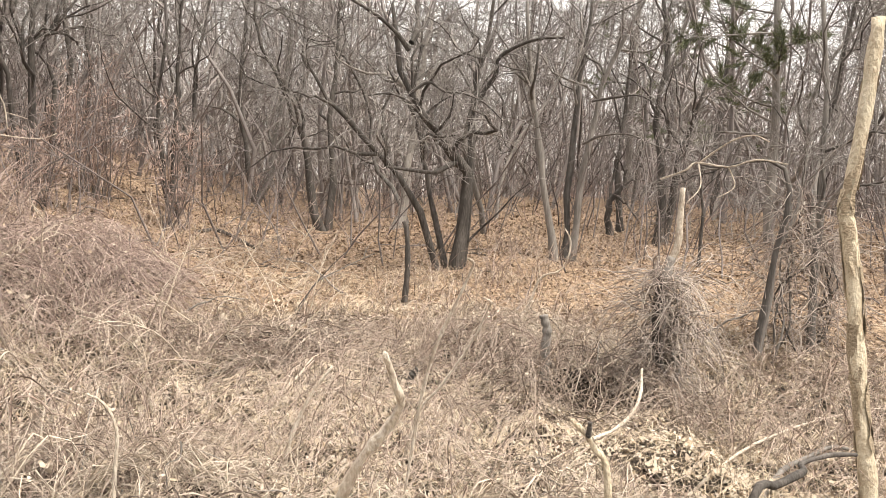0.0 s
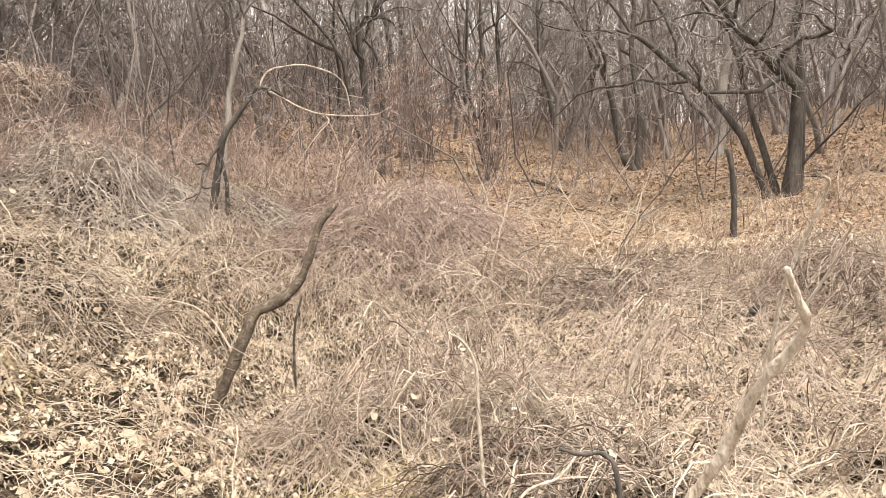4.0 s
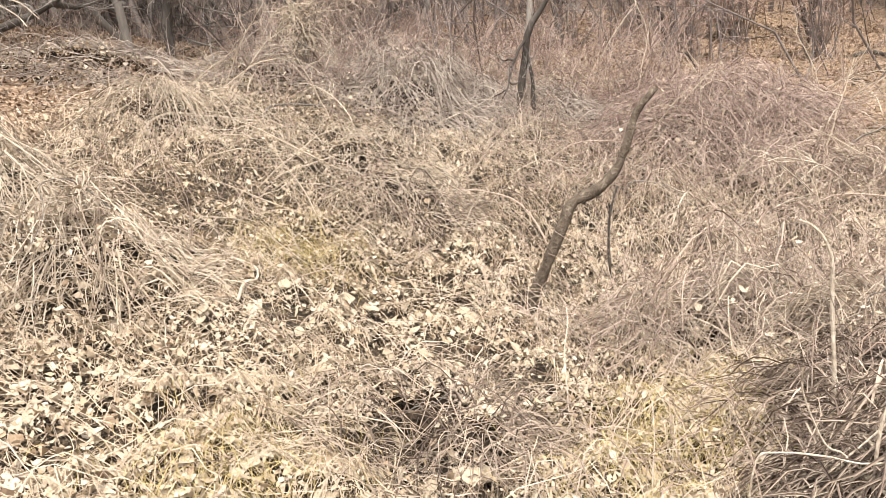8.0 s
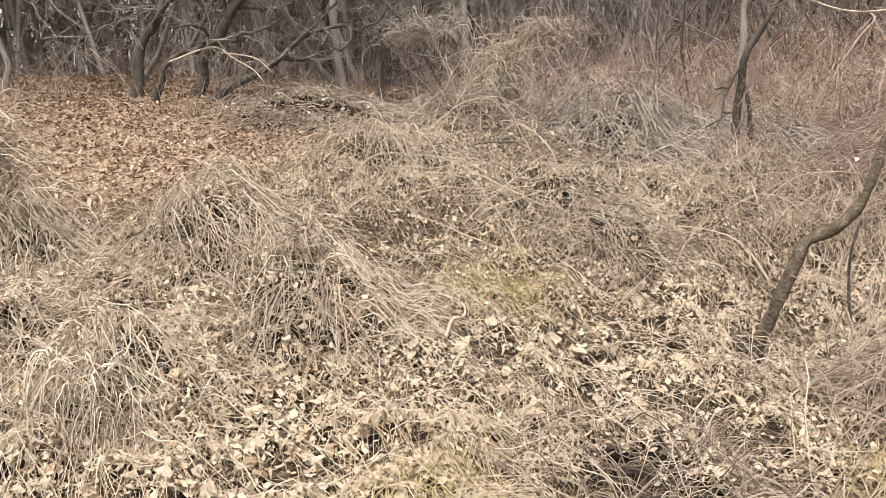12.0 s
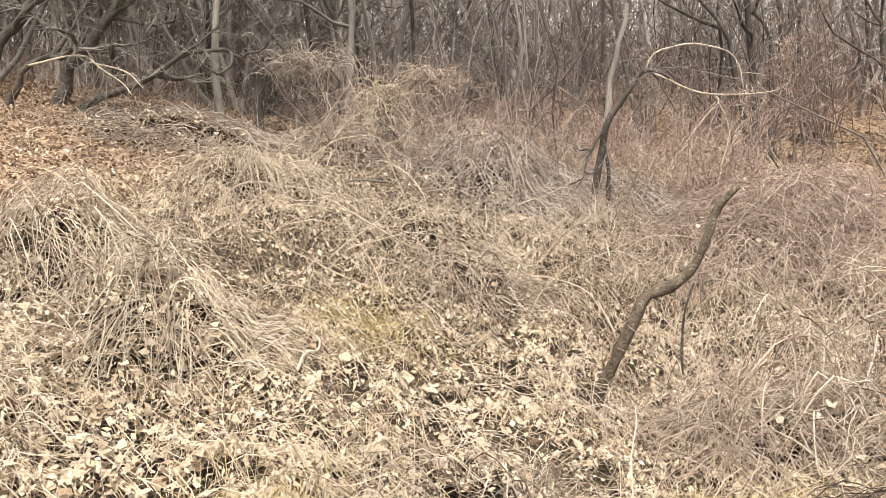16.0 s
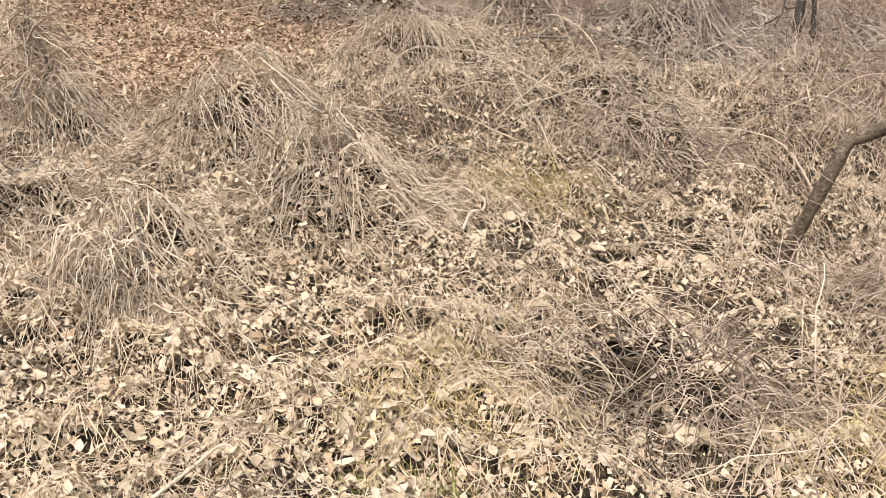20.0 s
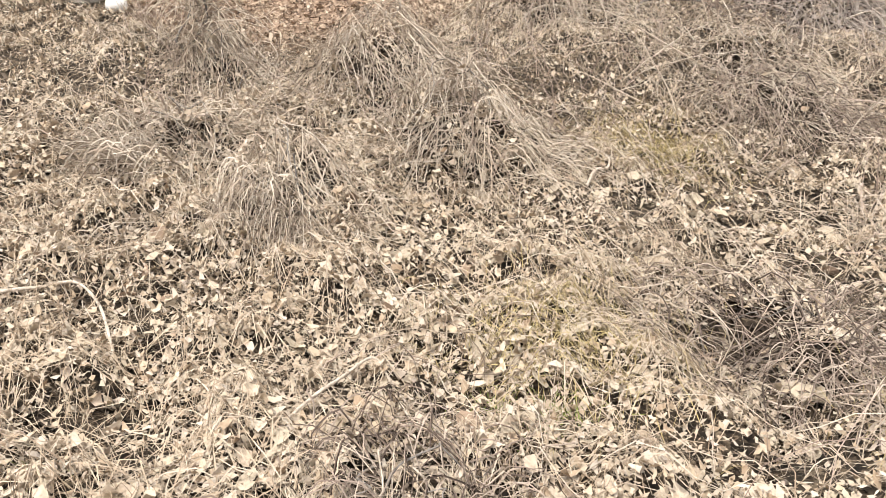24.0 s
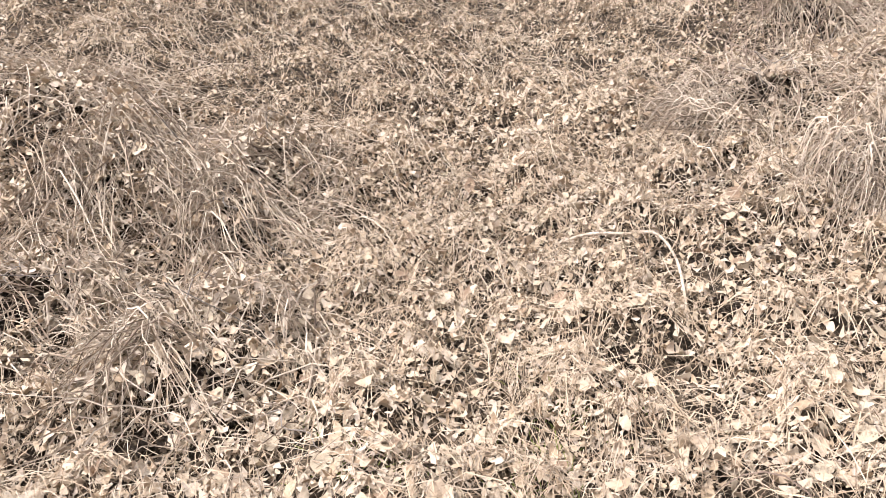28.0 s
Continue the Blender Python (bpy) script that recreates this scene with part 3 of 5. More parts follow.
old_tree([[(-6.10, 23.22, 0.10), (-6.44, 23.13, 1.19), (-6.75, 23.04, 2.86), (-6.81, 23.02, 4.69), (-6.70, 23.05, 6.84)], [(-6.17, 23.20, 0.10), (-5.82, 23.39, 0.99), (-5.71, 23.52, 2.48), (-5.46, 23.68, 5.06), (-5.55, 23.77, 7.08)]],
    0.1, 16, "pair of slim grey trunks deep in the wood", BARK_GREY, 8.0, 5, 5, 5, 1, 0.4)
old_tree([[(-1.25, 18.45, -0.10), (-1.04, 18.54, 0.80), (-0.98, 18.62, 2.45), (-0.86, 18.70, 4.09), (-0.73, 18.78, 5.18)]], 0.13, 17, "straight grey trunk behind the old oak", BARK_GREY, 7.0, 6, 5, 5, 1, 0.5)
old_tree([[(4.61, 15.53, 0.01), (4.62, 15.58, 1.08), (4.42, 15.69, 2.67), (4.47, 15.73, 4.38), (4.27, 15.84, 5.61)], [(4.75, 15.59, 0.05), (4.81, 15.47, 0.97), (4.97, 15.32, 2.06), (5.21, 15.13, 3.23)]],
    0.09, 18, "slim dark trunks with thin side shoots", BARK_DARK, 6.0, 6, 5, 6, 1, 0.3)
old_tree([[(3.76, 16.37, 0.09), (3.69, 16.39, 0.66), (3.93, 16.33, 1.00), (4.01, 16.31, 1.45)], [(4.14, 17.00, 0.45), (4.01, 17.14, 1.51), (4.10, 17.22, 3.13), (4.09, 17.32, 5.03)]],
    0.08, 19, "thin bowed dark sapling on the wood floor", BARK_DARK, 4.0, 5, 5, 5, 1, 0.3)
old_tree([[(4.61, 8.76, -1.22), (4.60, 8.86, -0.42), (4.63, 8.93, 0.42), (4.61, 9.03, 1.69), (4.52, 9.17, 3.12), (4.50, 9.26, 3.71)]], 0.05, 20, "grey trunk hung with dead vines", BARK_GREY, 5.0, 7, 6, 6, 2, 0.35)
old_tree([[(3.78, 8.50, -1.27), (3.83, 8.46, -0.71), (3.91, 8.41, 0.03), (3.95, 8.37, 0.56), (3.86, 8.40, 0.94), (3.55, 8.52, 0.97), (3.20, 8.64, 0.87), (2.98, 8.70, 0.91)], [(3.80, 8.49, -1.12), (3.94, 8.50, -0.10), (4.12, 8.49, 0.38), (4.20, 8.52, 1.12)]],
    0.036, 21, "leaning dead stem with a bleached broken top", BARK_GREY, 3.0, 6, 5, 6, 2, 0.5,
    extra=(([(2.98, 8.6, 0.92), (3.06, 8.39, 1.03), (3.18, 8.15, 1.15), (3.3, 7.91, 1.18), (3.37, 7.69, 1.09)], 0.013, 0.006), ([(2.59, 8.83, 0.7), (2.83, 8.63, 0.82), (2.93, 8.6, 0.91), (3.18, 8.25, 0.85), (3.4, 8.03, 0.93), (3.64, 7.79, 0.88)], 0.015, 0.007),
        ([(2.95, 8.58, 0.9), (2.9, 8.31, 0.61), (2.71, 8.16, 0.4)], 0.009, 0.004), ([(3.18, 8.25, 0.85), (3.24, 8.18, 0.63), (3.01, 8.05, 0.48)], 0.008, 0.004)))
old_tree([[(4.60, 12.90, -0.38), (4.59, 12.91, 0.45), (4.50, 12.94, 1.15), (4.53, 12.93, 1.96)]], 0.03, 22, "thin dark sapling in leaf litter", BARK_DARK, 3.0, 5, 4, 5, 0, 0.4)
old_tree([[(-6.53, 7.11, -0.79), (-6.44, 7.16, -0.37), (-6.36, 7.19, 0.09), (-6.29, 7.21, 0.40), (-6.13, 7.31, 0.60), (-5.96, 7.41, 0.89), (-5.83, 7.47, 0.94), (-5.64, 7.58, 0.83)], [(-6.36, 7.27, 0.34), (-6.33, 7.16, 0.20), (-6.40, 6.97, -0.02), (-6.46, 6.77, -0.43)]],
    0.05, 23, "bent dark sapling that arches over the thicket", BARK_DARK, 1.6, 3, 4, 5, 1, 0.6, radii=(1.0, 0.5),
    extra=(([(-5.98, 7.55, 0.94), (-5.94, 7.59, 1.07), (-5.87, 7.66, 1.18), (-5.73, 7.78, 1.22), (-5.55, 7.92, 1.24), (-5.36, 8.06, 1.18), (-5.21, 8.17, 1.1), (-5.13, 8.23, 0.97), (-5.1, 8.26, 0.8), (-5.09, 8.28, 0.66)], 0.014, 0.006),
        ([(-5.09, 8.23, 0.84), (-4.95, 8.22, 0.81), (-4.82, 8.21, 0.78)], 0.006, 0.003), ([(-5.91, 7.54, 0.94), (-5.72, 7.65, 0.83), (-5.49, 7.79, 0.67), (-5.25, 7.92, 0.59), (-4.92, 8.1, 0.56), (-4.66, 8.22, 0.57), (-4.51, 8.27, 0.65)], 0.013, 0.004),
        ([(-5.28, 7.93, 0.6), (-5.2, 7.92, 0.5), (-5.29, 7.8, 0.35), (-5.42, 7.65, 0.11), (-5.49, 7.54, -0.09)], 0.009, 0.004), ([(-5.23, 7.96, 0.5), (-5.13, 7.97, 0.28), (-5.07, 7.95, 0.03)], 0.006, 0.003)))
old_tree([[(-7.98, 9.04, -0.29), (-7.95, 9.13, 0.26), (-7.84, 9.29, 1.33), (-7.72, 9.45, 2.11), (-7.52, 9.67, 2.97)]], 0.06, 24, "leaning pale grey trunk behind the bent sapling", BARK_GREY, 3.0, 3, 5, 5, 1, 0.7)
old_tree([[(-12.68, 2.09, 1.16), (-12.56, 2.42, 1.81), (-12.44, 2.66, 2.15), (-12.28, 3.07, 2.67), (-12.09, 3.51, 3.43), (-11.95, 3.76, 4.16)], [(-12.44, 2.30, 1.04), (-12.21, 2.62, 1.30), (-11.89, 3.23, 1.51), (-11.55, 3.75, 1.87), (-11.21, 4.22, 1.89), (-10.94, 4.46, 1.73)],
    [(-12.67, 1.48, 1.22), (-12.36, 1.77, 1.75), (-12.01, 2.24, 1.89), (-11.63, 2.69, 1.87)]], 0.105, 25, "dark leaning tree with long low limbs on the bank", BARK_DARK, 4.5, 4, 6, 6, 2, 0.45, radii=(1.0, 0.55, 0.5),
    extra=(([(-11.93, 1.71, 1.69), (-11.62, 2.31, 1.81), (-11.36, 2.53, 1.58), (-11.11, 2.72, 1.36), (-10.89, 2.76, 1.18)], 0.016, 0.006, BLEACHED), ([(-11.40, 2.40, 1.68), (-11.10, 2.77, 1.52), (-10.85, 2.92, 1.26)], 0.012, 0.006)))
old_tree([[(-13.10, 1.25, 1.30), (-13.02, 1.52, 2.10), (-12.93, 1.80, 2.49), (-12.85, 2.00, 2.87), (-12.78, 2.12, 3.71)]], 0.09, 26, "dark crooked tree on the crest of the bank", BARK_DARK, 5.0, 4, 6, 6, 2, 0.4)
old_tree([[(-16.97, 3.57, 1.74), (-17.00, 3.74, 2.88), (-17.03, 3.94, 3.97), (-17.03, 4.22, 5.43)]], 0.16, 27, "thick straight trunk beyond the bank", BARK_DARK, 7.0, 6, 5, 5, 1, 0.5)
old_tree([[(-12.82, 7.36, 1.18), (-12.74, 7.41, 1.97), (-12.67, 7.46, 2.84), (-12.65, 7.41, 3.49), (-12.67, 7.29, 4.02), (-12.66, 7.23, 4.76)]], 0.08, 28, "grey trunk wrapped in hanging vines", BARK_GREY, 6.0, 7, 6, 6, 1, 0.35)
old_tree([[(-11.27, 4.70, 0.65), (-11.23, 4.78, 1.21), (-11.21, 4.84, 1.66), (-11.16, 4.94, 1.88)]], 0.075, 29, "short dark snag capped with dead vines", BARK_DARK, 1.6, 6, 5, 6, 1, 0.7)


# ---- sticks, snags and fallen branches ----
def stick(name, label, points, r0, r1, mat, seed, category="dead branch", forks=()):
    """A dead stick through given points, with forks as parts."""
    x, y = points[0][:2]
    ob = thing(name, x, y, label, category)
    base = np.array(ob.location)
    p = np.array(points) - base
    p[0][2] = min(p[0][2], -0.05)
    part("stem", limb_data(p, r0, r1, seed=seed), mat, ob)
    for i, (q, a, b, m) in enumerate(forks):
        part("fork", limb_data(np.array(q) - base, a, b, 16, 8, seed=seed + i + 1), m, ob)
    return ob


stick("bent_stick", "crooked dark dead sapling with a broken top in dry stalks", [(-3.89, 3.94, -1.96), (-3.78, 4.08, -1.62), (-3.67, 4.23, -1.27), (-3.64, 4.31, -1.14), (-3.49, 4.47, -1.05), (-3.39, 4.59, -0.89), (-3.34, 4.67, -0.70), (-3.30, 4.75, -0.50), (-3.20, 4.86, -0.35)],
    0.05, 0.026, STICK_BARK, 31, "dead sapling")
stick("pale_branch", "pale barkless branch leaning up out of the tangle", [(-0.60, 1.19, -1.54), (-0.38, 1.25, -1.02), (-0.26, 1.26, -0.72), (-0.17, 1.25, -0.56), (-0.13, 1.24, -0.46), (-0.10, 1.22, -0.40), (-0.07, 1.21, -0.36), (-0.05, 1.19, -0.31), (-0.06, 1.17, -0.28), (-0.07, 1.16, -0.25), (-0.08, 1.14, -0.22)], 0.013, 0.005, BLEACHED, 35)
stick("dark_stub", "short dark broken stub among dry stalks", [(-0.26, 6.74, -1.63), (-0.21, 6.74, -1.51), (-0.15, 6.74, -1.42)], 0.035, 0.03, BARK_DARK, 36, "stump")
POLE = [(2.63, 4.13, -1.77), (2.60, 4.15, -1.43), (2.54, 4.19, -1.04), (2.49, 4.22, -0.65), (2.45, 4.25, -0.25), (2.39, 4.28, 0.15), (2.37, 4.29, 0.24), (2.39, 4.28, 0.48), (2.42, 4.26, 0.95), (2.43, 4.26, 1.18), (2.43, 4.25, 1.37)]
pole = stick("peeled_pole", "tall pale peeled pole with flaking bark", POLE, 0.049, 0.037, PALE_WOOD, 40, "dead tree")
stick("white_snag", "broken snag with a white barkless top, wrapped in vines", [(2.25, 7.05, -1.63), (2.20, 7.06, -1.12), (2.19, 7.07, -0.56), (2.25, 7.05, -0.19)], 0.055, 0.04, BARK_GREY, 44, "dead tree",
    forks=(([(2.25, 7.05, -0.22), (2.29, 7.04, -0.05), (2.29, 7.04, 0.23), (2.29, 7.04, 0.49)], 0.036, 0.03, BLEACHED),))
stick("dark_post", "dark rotten post hidden in a column of dead vines", [(2.19, 7.01, -1.6), (2.18, 7.02, -1.23), (2.15, 7.03, -0.89), (2.14, 7.03, -0.56), (2.16, 7.03, -0.39)], 0.05, 0.035, BARK_DARK, 47, "stump")
stick("broken_stub", "short grey broken stub in the vine tangle", [(1.13, 7.21, -1.53), (1.11, 7.22, -1.23), (1.11, 7.22, -1.03), (1.06, 7.22, -0.88)], 0.05, 0.045, BARK_GREY, 46, "stump")
stick("thin_stub", "thin dark broken sapling standing in leaf litter", [(-0.49, 10.13, -1.11), (-0.48, 10.13, -0.68), (-0.53, 10.13, -0.20), (-0.58, 10.12, -0.06)], 0.042, 0.03, BARK_DARK, 48, "dead sapling")
stick("curved_stem", "pale curved dry stem rising from the tangle", [(-1.36, 3.13, -1.84), (-1.36, 3.13, -1.57), (-1.37, 3.13, -1.27), (-1.37, 3.13, -1.06), (-1.40, 3.12, -0.96), (-1.44, 3.10, -0.90), (-1.49, 3.08, -0.87)], 0.0095, 0.006, BLEACHED, 50)
stick("broken_branch", "snapped orange-brown branch with splintered end", [(0.97, 3.57, -1.38), (0.91, 3.56, -1.22), (0.83, 3.55, -1.08), (0.77, 3.54, -1.00), (0.70, 3.53, -0.94)], 0.02, 0.01, PALE_WOOD, 52,
    forks=(([(0.81, 3.51, -1.02), (0.91, 3.56, -0.99), (1.01, 3.61, -0.92), (1.07, 3.67, -0.82), (1.09, 3.75, -0.70)], 0.01, 0.007, BLEACHED), ([(0.79, 3.53, -1.02), (0.79, 3.52, -0.98), (0.79, 3.51, -0.94)], 0.014, 0.011, BARK_DARK)))
stick("leaning_stem", "long pale stem leaning out of the basin", [(-0.14, 4.21, -1.61), (-0.07, 4.17, -1.15), (-0.04, 4.13, -0.92), (0.01, 4.09, -0.70), (0.11, 4.04, -0.43), (0.17, 4.00, -0.26), (0.17, 3.96, -0.22), (0.14, 3.91, -0.20)], 0.012, 0.007, BLEACHED, 55)
stick("leaning_stem", "pale crooked stem with a hooked tip", [(-0.19, 4.81, -1.57), (-0.09, 4.77, -1.32), (0.05, 4.73, -1.11), (0.17, 4.68, -0.90), (0.25, 4.64, -0.74), (0.31, 4.59, -0.57), (0.33, 4.55, -0.50), (0.28, 4.51, -0.47)], 0.01, 0.006, BLEACHED, 56)
stick("leaning_stem", "pale branch with forked tips above dry grass", [(1.17, 9.63, -1.09), (1.32, 9.61, -0.70), (1.57, 9.57, -0.56), (1.67, 9.55, -0.36), (1.68, 9.55, -0.14), (1.60, 9.57, 0.01)], 0.016, 0.008, BLEACHED, 57,
    forks=(([(1.16, 9.57, -1.11), (1.28, 9.55, -0.73), (1.30, 9.55, -0.58), (1.28, 9.55, -0.49)], 0.009, 0.005, BLEACHED),))
stick("leaning_stem", "thin brown stem leaning over dry grass", [(-1.87, 9.39, -1.33), (-1.65, 9.43, -0.98), (-1.32, 9.48, -0.75), (-0.90, 9.52, -0.51)], 0.011, 0.006, BARK_GREY, 59,
    forks=(([(-1.86, 9.33, -1.33), (-1.64, 9.37, -0.98), (-1.46, 9.39, -0.74), (-1.27, 9.42, -0.52)], 0.008, 0.004, BARK_GREY),))
stick("slanting_stem", "pale thin stem slanting in dry stalks", [(-0.99, 4.91, -1.83), (-0.95, 4.92, -1.59), (-0.83, 4.93, -1.27), (-0.70, 4.95, -1.07)], 0.016, 0.009, BLEACHED, 61)
stick("curled_root", "bleached curled root on matted stalks", [(-4.95, 1.91, -1.21), (-4.99, 2.06, -1.15), (-4.94, 2.16, -1.18), (-4.82, 2.19, -1.23), (-4.69, 2.10, -1.27), (-4.69, 2.02, -1.26), (-4.60, 1.90, -1.34)], 0.007, 0.011, BLEACHED, 63, "root")
stick("fallen_branch", "grey branch bridging the vine mounds", [(-7.82, 2.55, -0.21), (-7.94, 3.01, -0.12), (-7.84, 3.49, -0.18), (-7.64, 4.03, -0.32)], 0.014, 0.01, BLEACHED, 65)
stick("fallen_branch", "grey branch bridging the vine mounds", [(-7.57, 3.99, -0.35), (-7.89, 4.29, -0.18), (-7.77, 4.90, -0.24), (-7.51, 5.05, -0.39)], 0.016, 0.01, BARK_GREY, 66)
stick("fallen_branch", "bleached stick lying at the foot of the sapling", [(-3.72, 3.69, -1.84), (-3.55, 3.77, -1.82), (-3.43, 3.75, -1.90)], 0.012, 0.009, BLEACHED, 67)
stick("fallen_branch", "grey twig arching over pale brush", [(-4.60, 6.42, -1.41), (-4.44, 6.48, -1.39), (-4.14, 6.56, -1.45), (-3.84, 6.61, -1.57)], 0.013, 0.008, BARK_GREY, 68)
stick("fallen_branch", "dark fallen log end in the litter", [(-5.02, 14.50, -0.62), (-4.72, 15.00, -0.58), (-3.70, 14.10, -0.82)], 0.05, 0.03, BARK_DARK, 69, "log")
stick("fallen_branch", "brown crooked branch on the ground by the pole", [(2.20, 4.76, -1.70), (2.54, 5.10, -1.62), (2.89, 5.43, -1.60), (3.24, 5.72, -1.58), (3.49, 5.84, -1.63)], 0.022, 0.012, BARK_GREY, 70)
stick("fallen_branch", "pale long stem lying in matted stalks", [(1.72, 4.82, -1.70), (2.32, 5.36, -1.60), (3.09, 6.09, -1.55), (3.88, 6.73, -1.54)], 0.014, 0.008, BLEACHED, 71)
stick("fallen_branch", "dark crooked fallen branch beside the peeled pole", [(1.2, 2.75, -1.4), (1.3, 2.83, -1.05), (1.45, 2.92, -0.98), (1.6, 3.02, -0.95), (1.67, 3.17, -0.96), (1.84, 3.26, -0.94), (2.01, 3.34, -0.95)], 0.02, 0.008, BARK_DARK, 74)
stick("arched_vine", "thick bleached vine arching over dead leaves", [(-4.04, -1.87, -1.16), (-3.87, -1.59, -1.17), (-3.91, -1.39, -1.19), (-3.92, -1.23, -1.20), (-3.74, -1.11, -1.27), (-3.49, -1.04, -1.34), (-3.23, -0.99, -1.48)], 0.009, 0.006, BLEACHED, 81, "vine")
stick("arched_vine", "forked pale vine stem lying over leaves", [(-2.69, -0.51, -1.65), (-2.84, -0.26, -1.59), (-3.01, -0.06, -1.58), (-3.13, 0.10, -1.58), (-2.99, 0.15, -1.67)], 0.009, 0.006, BLEACHED, 82, "vine")
stick("arched_vine", "thick pale vine looping out of the heap", [(-1.41, 2.30, -1.74), (-1.37, 2.32, -1.66), (-1.30, 2.35, -1.60), (-1.15, 2.42, -1.60), (-1.03, 2.46, -1.61), (-0.84, 2.51, -1.56), (-0.66, 2.55, -1.59)], 0.0045, 0.003, BLEACHED, 83, "vine")
stick("arched_vine", "pale vine hanging down the heap", [(-1.09, 2.49, -1.74), (-1.09, 2.48, -1.64), (-1.16, 2.44, -1.56), (-1.22, 2.40, -1.36), (-1.22, 2.39, -1.25)], 0.0042, 0.003, BLEACHED, 84, "vine")
stick("pale_stick", "straight bleached stick caught in the vine heap", [(-1.02, 2.46, -1.46), (-0.99, 2.54, -1.42), (-0.84, 2.65, -1.31), (-0.78, 2.73, -1.23)], 0.007, 0.005, BLEACHED, 85)
stick("fallen_branch", "brown forked branch lying on the vine heap", [(-0.58, 2.67, -1.44), (-0.61, 2.66, -1.33), (-0.66, 2.66, -1.20), (-0.75, 2.64, -1.20), (-0.83, 2.62, -1.18)], 0.012, 0.007, BARK_GREY, 86)
stick("dry_stem", "thin brown upright stem by the brush", [(-3.64, 4.75, -1.92), (-3.64, 4.75, -1.62), (-3.62, 4.77, -1.33), (-3.56, 4.81, -1.10)], 0.013, 0.008, BARK_GREY, 72)
stick("dry_stem", "thin dark slanting pole in the thicket", [(-17.57, 15.40, 1.67), (-17.26, 15.73, 2.66), (-16.99, 16.01, 3.35), (-16.88, 16.13, 4.30)], 0.03, 0.02, BARK_DARK, 73)
stick("vine_bundle", "leaning stem hung with dead vines", [(-29.93, 19.84, 4.13), (-29.43, 20.57, 5.06), (-28.57, 21.74, 6.36), (-28.30, 22.08, 6.82)], 0.05, 0.03, BARK_GREY, 78)


def flakes(ob, points, r0, r1, seed, count):
    """Plates of old bark that still cling to a peeled stem."""
    rng = np.random.default_rng(seed)
    P = curve_through(np.array(points) - np.array(ob.location), 60)
    for _ in range(count):
        i = int(rng.integers(2, 50))
        span = int(rng.integers(3, 8))
        rows = P[i:i + span]
        r = (r0 + (r1 - r0) * i / 60) * 1.07
        a0, w = rng.uniform(0, 6.28), rng.uniform(0.5, 1.6)
        a = a0 + np.linspace(0, w, 5)[None] + 0.25 * rng.normal(0, 1, (len(rows), 1))
        k = r * (1 + 0.05 * rng.normal(0, 1, a.shape) + 0.12 * (np.linspace(-1, 1, 5) ** 2)[None] * rng.uniform(0, 1))
        V = np.stack([rows[:, :1] + k * np.cos(a), rows[:, 1:2] + k * np.sin(a), rows[:, 2:3] + 0 * a], -1)
        q = (np.arange(len(rows) - 1)[:, None] * 5 + np.arange(4)).ravel()
        part("bark_flake", (V.reshape(-1, 3), np.stack([q, q + 1, q + 6, q + 5], 1)), FLAKE, ob)


flakes(pole, POLE, 0.049, 0.037, 41, 34)


# ---- vine mounds ----
MOUNDS = []
# hollows in the mat, filled with near-black leaves for shade: x, y, radius
HOLLOWS = [(-5.27, 0.99, 0.21), (-5.12, 0.14, 0.14), (-4.75, 0.05, 0.12), (-5.8, -0.76, 0.16), (-3.1, 2.08, 0.12), (-2.7, 2.15, 0.11), (-5.95, 0.7, 0.16), (-8.3, 3.35, 0.21), (-2.6, 4.8, 0.21), (-1.3, 4.45, 0.15),
    (-0.95, 3.22, 0.15), (1.64, 6.92, 0.27), (0.73, 4.95, 0.12), (-1.44, 4.57, 0.12), (-2.51, -3.27, 0.11), (-1.88, -2.97, 0.11), (-3.02, -1.26, 0.06), (-2.83, -0.1, 0.09), (-2.3, -4.15, 0.12)]
HOLLOWS += [(hx * (1 - k * hr / math.hypot(hx, hy)), hy * (1 - k * hr / math.hypot(hx, hy)), 0.55 * hr) for hx, hy, hr in tuple(HOLLOWS) for k in (0.9,)]
# small hollows added at random for dark gaps in the litter
dents = np.random.default_rng(71)
for _ in range(110):
    a, d = radians(dents.uniform(-25, 160)), dents.uniform(2.3, 6.0)
    HOLLOWS.append((-math.sin(a) * d, math.cos(a) * d, dents.uniform(0.03, 0.075)))


def off_hollows(x, y, k=1.0):
    """True where a place lies outside every hollow of the mat."""
    ok = np.ones(len(x), bool)
    for hx, hy, hr in HOLLOWS:
        ok &= (x - hx) ** 2 + (y - hy) ** 2 > (k * hr) ** 2
    return ok & (np.hypot(x + 3.8, y - 3.95) > 0.22)


def shade_hollows():
    """Near-black leaves that stand in for shade at the bottom of the hollows."""
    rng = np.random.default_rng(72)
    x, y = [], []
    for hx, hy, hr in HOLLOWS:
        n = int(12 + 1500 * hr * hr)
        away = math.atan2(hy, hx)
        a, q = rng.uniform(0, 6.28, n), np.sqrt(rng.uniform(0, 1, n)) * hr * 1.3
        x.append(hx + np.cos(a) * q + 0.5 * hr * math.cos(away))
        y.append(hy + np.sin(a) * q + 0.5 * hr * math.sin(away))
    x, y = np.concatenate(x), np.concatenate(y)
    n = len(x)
    tagged(part("rotten_leaves", leaf_cloud(rng, x, y, ground_z(x, y) + rng.uniform(0.0, 0.05, n), rng.uniform(0.03, 0.07, n), rng.uniform(0, 0.5, n), 0.6), SHADE_LEAF),
           "near-black leaves standing in for shade in hollows of the mat", "leaf litter", kind="stuff")


shade_hollows()


